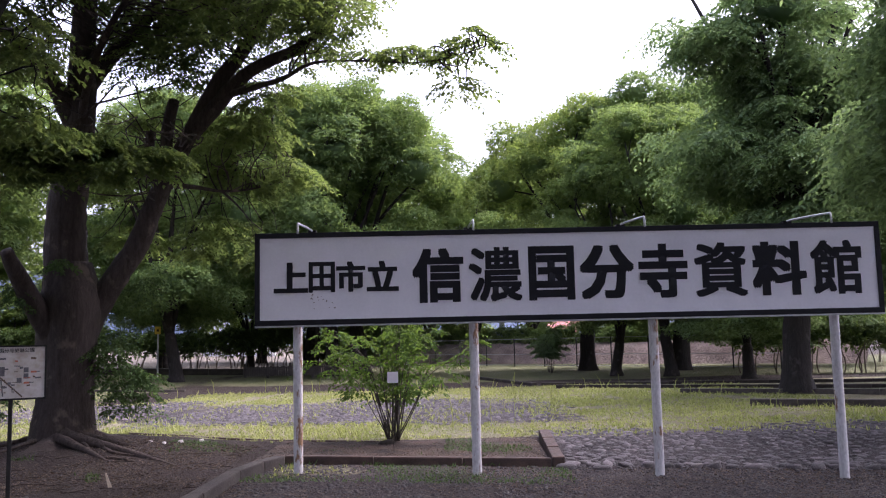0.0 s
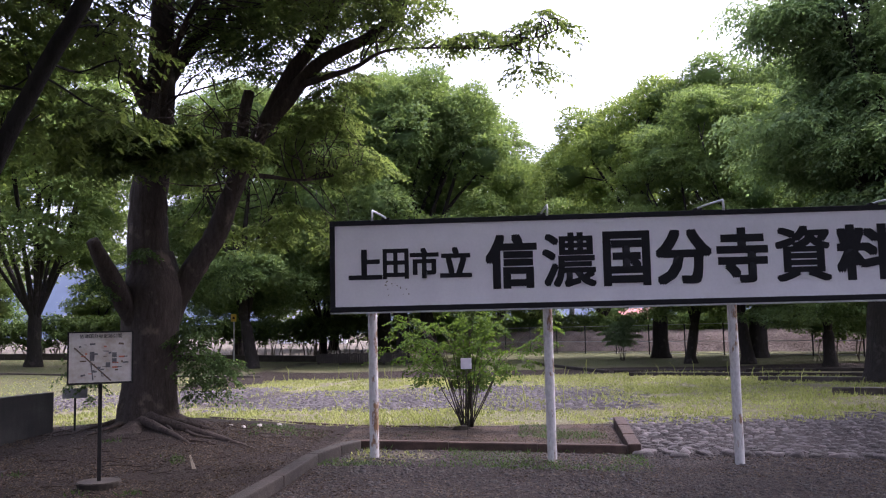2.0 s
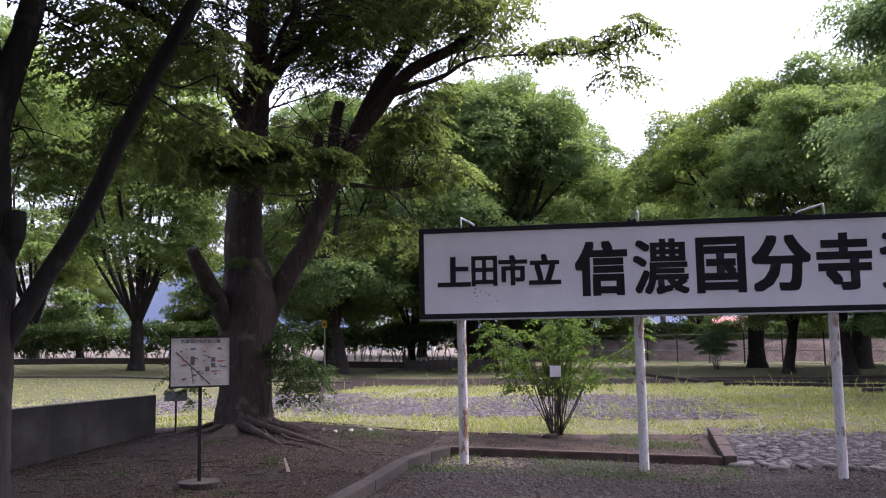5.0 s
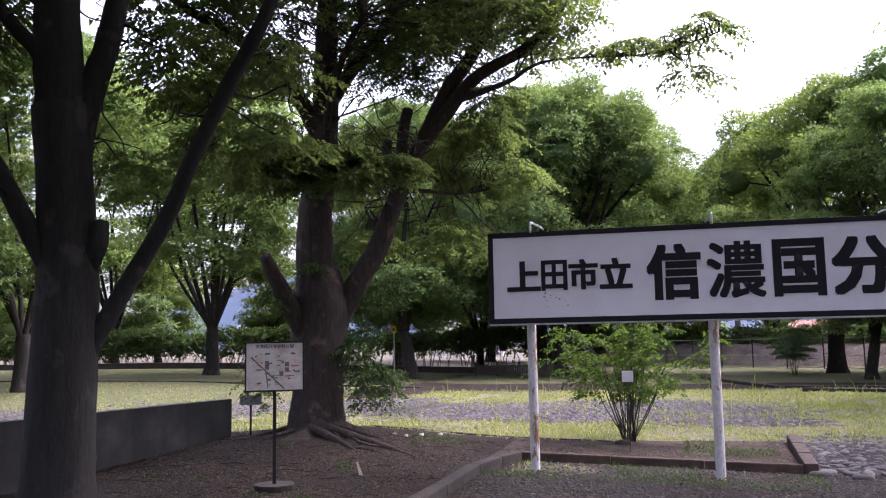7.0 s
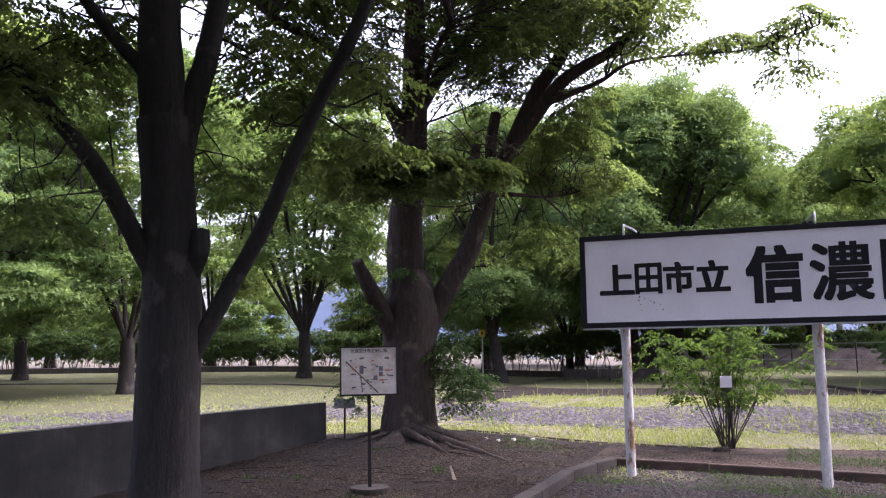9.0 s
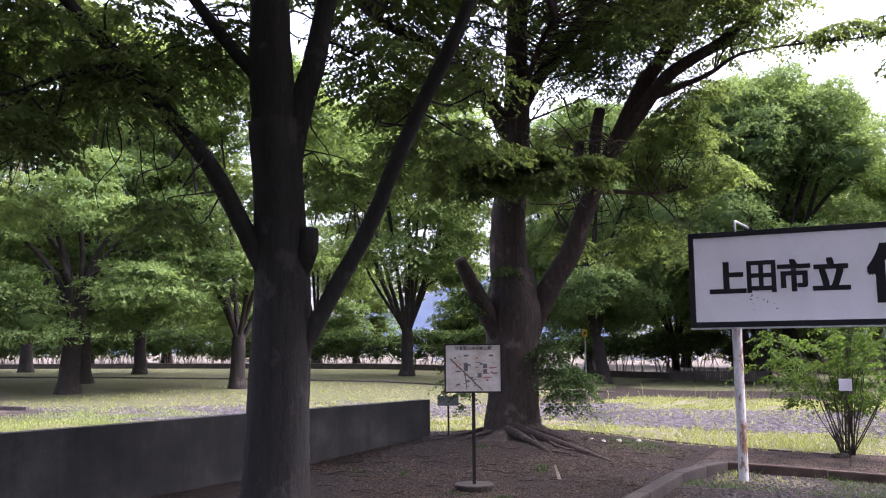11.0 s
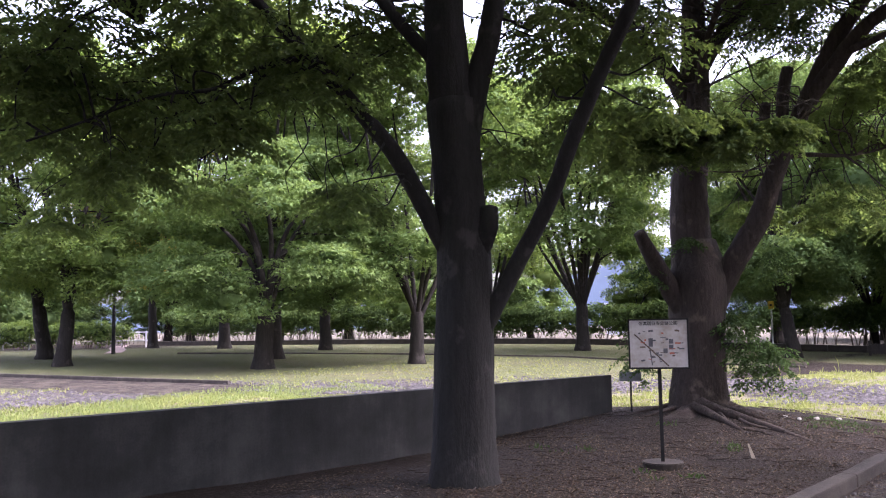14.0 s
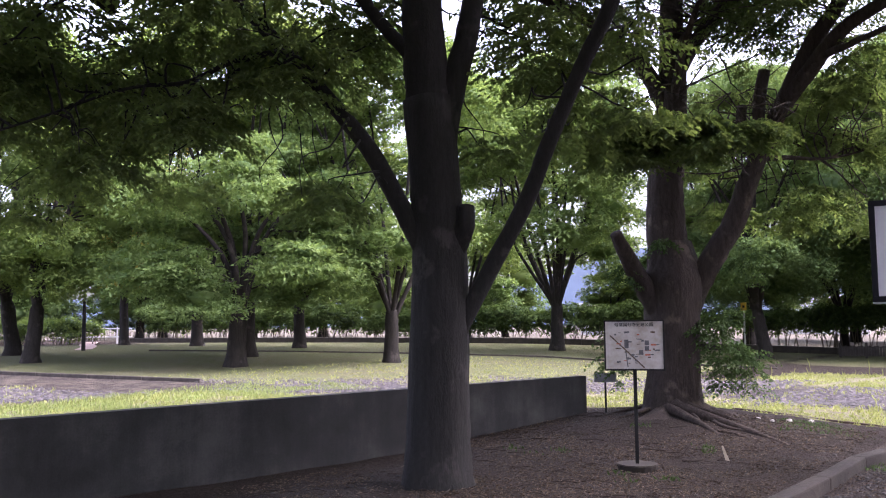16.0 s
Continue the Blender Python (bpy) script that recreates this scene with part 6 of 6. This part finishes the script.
def build_grass():
    rng = np.random.default_rng(14)
    n = 120000
    x = rng.uniform(-22, 9, n)
    y = 6 + 23 * rng.random(n)
    g = np.maximum(zones(x, y)[1], zones(x, y)[3] * 0.22)
    keep = (rng.random(n) < g ** 1.5 * 1.1) & (fractal(x, y, 2.2, 21) > -0.75) & ((x > -7.0 + 0.16 * (y - 12.4)) | (x < -7.4 + 0.16 * (y - 12.4)))
    keep &= (y > 13.55) | (x < -7) | (g > 0.1)
    x, y = x[keep], y[keep]
    hgt = rng.gamma(5, 0.0095, len(x)) * (1 + 0.5 * fractal(x, y, 1.2, 22)).clip(0.4, 1.6)
    base = np.stack([x, y, ground_z(x, y) - 0.005], 1)
    vs, fs = [], []
    for k in range(3):
        az = rng.uniform(0, 6.28, len(x))
        tip = np.stack([np.cos(az), np.sin(az), np.full(len(x), 1.7)], 1) * (hgt * 0.55)[:, None]
        side = np.stack([-np.sin(az), np.cos(az), np.zeros(len(x))], 1) * 0.011
        off = np.stack([np.cos(az * 3), np.sin(az * 3), np.zeros(len(x))], 1) * 0.03
        vs.append(np.stack([base + off - side, base + off + side, base + off + tip], 1).reshape(-1, 3))
    v = np.vstack(vs)
    f = np.arange(len(v)).reshape(-1, 3)
    tagged(link_mesh("grass", np_mesh("grass", v, f), GRASS_BLADE), "thin yellow-green grass over old paving", "grass", "", "stuff")
    # a greener strip along the far side of the low wall
    m = 17000
    y = rng.uniform(4.5, 16.5, m)
    x = -14.2 - rng.beta(1.6, 2.0, m) * (3.8 + 0.12 * (y - 10))
    ok = fractal(x, y, 1.6, 25) + rng.normal(0, 0.25, m) > -0.15
    x, y = x[ok], y[ok]
    m = len(x)
    base = np.stack([x, y, ground_z(x, y)], 1)
    az, h = rng.uniform(0, 6.28, m), rng.uniform(0.03, 0.10, m)
    side = np.stack([-np.sin(az), np.cos(az), np.zeros(m)], 1) * 0.009
    tip = np.stack([np.cos(az), np.sin(az), np.full(m, 2.2)], 1) * (h * 0.45)[:, None]
    v = np.stack([base - side, base + side, base + tip], 1).reshape(-1, 3)
    tagged(link_mesh("fresh_grass", np_mesh("fresh_grass", v, np.arange(len(v)).reshape(-1, 3)), GRASS_STRIP), "green strip of low grass", "grass", "", "stuff")
    # low thin grass coming up through gravel and bed soil
    x = np.concatenate([rng.uniform(-2.3, 1.6, 5200), rng.uniform(0.1, 1.3, 1500), rng.uniform(-3.9, -2.4, 1500)])
    y = np.concatenate([rng.uniform(9.9, 11.2, 5200), rng.uniform(12.1, 13.35, 1500), rng.uniform(12.2, 13.3, 1500)])
    ok = fractal(x, y, 1.5, 61) + rng.normal(0, 0.25, len(x)) > 0.22
    x, y = x[ok], y[ok]
    m = len(x)
    lift = np.where((x > 0) & (y > 11.3), 0.04, 0.0)
    base = np.stack([x, y, ground_z(x, y) + lift], 1)
    az, h = rng.uniform(0, 6.28, m), rng.uniform(0.012, 0.05, m)
    side = np.stack([-np.sin(az), np.cos(az), np.zeros(m)], 1) * 0.008
    tip = np.stack([np.cos(az), np.sin(az), np.full(m, 1.0)], 1) * h[:, None]
    v = np.stack([base - side, base + side, base + tip], 1).reshape(-1, 3)
    tagged(link_mesh("sparse_grass", np_mesh("sparse_grass", v, np.arange(len(v)).reshape(-1, 3)), LEAF_SHOOT), "sparse low green grass growing through gravel", "grass", "", "stuff")
    # tall weeds gone to seed
    m = 110
    x, y = rng.uniform(-9, 7, m), rng.uniform(15, 28, m)
    ok = zones(x, y)[1] > 0.3
    x, y = x[ok], y[ok]
    st = []
    for a, b in zip(x, y):
        h = rng.uniform(0.2, 0.55)
        z = gz(a, b)
        st.append((spline([(a, b, z), (a + rng.normal(0, 0.03), b, z + h * 0.6), (a + rng.normal(0, 0.06), b, z + h)], 4), np.array([0.005, 0.005, 0.009, 0.004]), 4, 0.0, 1, 0.0))
    tagged(link_mesh("weeds", tubes_mesh("weeds", st), GRASS_BLADE), "tall thin seeding weeds in the grass", "weeds", "", "stuff")


build_grass()


def build_cobbles():
    """Old cobble paving: the nearest stones each on their own, those farther off joined."""
    rng = np.random.default_rng(15)
    root = thing("cobble_paving", (0, 0, 0), "old uneven paving of rounded river stones", "paving", "", "structure")
    xs, ys = np.meshgrid(np.arange(-22, 9, 0.145), np.arange(6, 24.5, 0.132), indexing="ij")
    x, y = (xs + rng.normal(0, 0.04, xs.shape)).ravel(), (ys + rng.normal(0, 0.034, ys.shape)).ravel()
    b = zones(x, y)[2]
    ok = (rng.random(len(x)) < b * 1.15 - 0.1) & (np.abs(y - 11.4) > 0.05) & ((x > 1.75) | (y > 13.6) | (x < -7.5))
    ok &= (x > -6.9 + 0.16 * (y - 12.4)) | (x < -7.6 + 0.16 * (y - 12.4))
    x, y = x[ok], y[ok]
    z = ground_z(x, y) + 0.002
    r = rng.uniform(0.045, 0.082, len(x))
    near = np.zeros(len(x), dtype=bool)
    near[np.argsort(np.where(x > 1.4, y, 99))[:280]] = True
    kinds = []
    for k in range(10):
        v, f = stone_verts(rng, 1.0, 0.45)
        me = np_mesh("cobble", v, f)
        me.materials.append(STONE)
        kinds.append(me)
    for a, c, h, s in zip(x[near], y[near], z[near], r[near]):
        ob = new("cobble", kinds[rng.integers(10)])
        ob.parent = root
        ob.matrix_basis = Matrix.LocRotScale((a, c, h), Euler((rng.normal(0, 0.08), rng.normal(0, 0.08), rng.uniform(0, 6.28))), (s * rng.uniform(0.9, 1.4), s, s * rng.uniform(0.4, 0.8)))
    for u in np.arange(1.75, 8.0, 0.22) + rng.normal(0, 0.05, 29):
        ob = new("edge_stone", kinds[rng.integers(10)])
        ob.parent = root
        q = 11.36 + rng.normal(0, 0.03)
        ob.matrix_basis = Matrix.LocRotScale((u, q, gz(u, q) + 0.025), Euler((rng.normal(0, 0.2), rng.normal(0, 0.2), rng.normal(0, 0.5))), (rng.uniform(0.06, 0.15), rng.uniform(0.06, 0.11), rng.uniform(0.04, 0.09)))
    for u, q, s in ((1.62, 11.22, 0.13), (2.05, 11.12, 0.12)):
        ob = new("loose_stone", kinds[3])
        ob.parent = root
        ob.matrix_basis = Matrix.LocRotScale((u, q, gz(u, q) + 0.02), None, (s, s * 0.8, s * 0.7))
    far = ~near
    scatter_stones("far_cobbles", rng, np.stack([x[far], y[far], z[far]], 1), r[far], 0.3, STONE, root, 5)["kind"] = "stuff"


build_cobbles()


# ---- small loose things ----
def build_pebble(name, x, y, r, mat, label, seed):
    rng = np.random.default_rng(seed)
    v, f = stone_verts(rng, r, 0.6)
    tagged(link_mesh(name, np_mesh(name, v, f), mat, None, "", True), label, "stone", "pale stones").location = (x, y, gz(x, y) + r * 0.25)


PALE = plain("pale_stone", (0.28, 0.26, 0.24), (0.48, 0.45, 0.42), 9)
for k, (x, y, r) in enumerate(((-3.75, 12.95, 0.05), (-3.92, 12.72, 0.035), (-4.12, 12.75, 0.03), (-3.55, 13.3, 0.045))):
    build_pebble("pale_stone", x, y, r, PALE, "small pale stone on bare earth", 60 + k)
build_pebble("flat_stone", -0.74, 13.0, 0.12, KERB, "flat grey stone at the foot of a shrub", 70)


def build_chip():
    bm = box(bmesh.new(), -0.022, 0.022, -0.006, 0.006, -0.02, 0.19, 0.004)
    for v in bm.verts:
        v.co.x *= 1.0 - 0.6 * max(0.0, v.co.z) / 0.19
    ob = tagged(part("wood_chip", bm, PALE_WOOD), "pale splinter of bare wood on the ground", "wood chip")
    ob.matrix_basis = pose(-3.53, 9.72, gz(-3.53, 9.72), -35, -20, 18)


PALE_WOOD = plain("pale_wood", (0.24, 0.20, 0.15), (0.40, 0.34, 0.27), 12)
build_chip()


def build_yellow_sign():
    x, y = -13.0, 39.8
    root = thing("warning_sign", (x, y, gz(x, y)), "small yellow warning plate on a grey post", "sign")
    part("post", box(bmesh.new(), -0.03, 0.03, -0.03, 0.03, -0.1, 2.25), GREY_METAL, root)
    part("plate", box(bmesh.new(), -0.13, 0.13, -0.05, -0.032, 1.92, 2.27, 0.01), YELLOW, root, "yellow plate with a dark mark")
    part("mark", box(bmesh.new(), -0.05, 0.05, -0.058, -0.052, 2.04, 2.14), DARK_METAL, root)


YELLOW = plain("yellow_plate", (0.60, 0.40, 0.04), (0.72, 0.50, 0.07), 6)
build_yellow_sign()


# ---- far path, steps and railing at the park edge ----
def build_far_path():
    line = [(-39.5, 23.2), (-44.0, 26.2), (-50.0, 29.6), (-60.0, 36.0)]
    vs = []
    for (x, y), w in zip(line, (0.9, 0.9, 1.0, 1.2)):
        for s in (-1, 1):
            vs.append((x - s * w * 0.55, y + s * w * 0.85, gz(x, y) + 0.03))
    f = np.array([(2 * k, 2 * k + 1, 2 * k + 3, 2 * k + 2) for k in range(3)])
    tagged(link_mesh("footpath", np_mesh("footpath", np.array(vs), f), PINK_PAVING), "pinkish paved footpath leaving the park", "path", "", "structure")


def build_railing(a, b, label):
    ln = math.hypot(b[0] - a[0], b[1] - a[1])
    root = thing("railing", (a[0], a[1], gz(*a)), label, "railing", "railings", turn=math.degrees(math.atan2(b[1] - a[1], b[0] - a[0])))
    for k in range(int(ln / 1.5) + 1):
        part("post", box(bmesh.new(), k * 1.5 - 0.05, k * 1.5 + 0.05, -0.05, 0.05, -0.2, 1.1, 0.01), PALE_PAINT, root)
    for z in (0.45, 1.0):
        part("rail", box(bmesh.new(), 0, ln, -0.03, 0.03, z - 0.04, z + 0.04, 0.01), PALE_PAINT, root)
    for k in range(int(ln / 0.3)):
        part("baluster", box(bmesh.new(), k * 0.3 + 0.14, k * 0.3 + 0.16, -0.012, 0.012, 0.49, 0.96), PALE_PAINT, root)


PINK_PAVING = plain("pink_paving", (0.24, 0.17, 0.16), (0.36, 0.27, 0.25), 1.2, 0.9, 0.3, 30)
PALE_PAINT = plain("pale_railing_paint", (0.42, 0.42, 0.43), (0.60, 0.60, 0.61), 3, 0.6)
build_far_path()
build_railing((-58.0, 23.0), (-55.6, 27.6), "low pale railing at the park edge")
build_railing((-53.9, 30.6), (-52.0, 34.0), "low pale railing beside a footpath")


def build_tufts():
    """Sparse weed tufts on the bare earth and along the bed's edging."""
    rng = np.random.default_rng(77)
    spots = [(rng.uniform(-6.4, -3.2), rng.uniform(7.5, 12.2)) for _ in range(10)]
    spots += [(rng.uniform(-2.0, 1.3), 11.38 - abs(rng.normal(0, 0.14))) for _ in range(14)]
    spots += [(rng.uniform(-1.6, 1.3), rng.uniform(11.7, 12.9)) for _ in range(8)]
    cs, r = [], []
    for x, y in spots:
        k = rng.integers(6, 22)
        cs.append(np.stack([x + rng.normal(0, 0.07, k), y + rng.normal(0, 0.06, k)], 1))
    p = np.vstack(cs)
    m = len(p)
    base = np.stack([p[:, 0], p[:, 1], ground_z(p[:, 0], p[:, 1])], 1)
    d = np.stack([rng.normal(0, 0.6, m), rng.normal(0, 0.6, m), rng.uniform(0.5, 1.4, m)], 1)
    v, f = leaves_arrays(rng, base, d, rng.standard_normal((m, 3)), 0.07, 0.018)
    tagged(link_mesh("weed_tufts", np_mesh("weed_tufts", v, f), LEAF_SHOOT), "sparse green weed tufts on bare earth", "weeds", "", "stuff")


build_tufts()
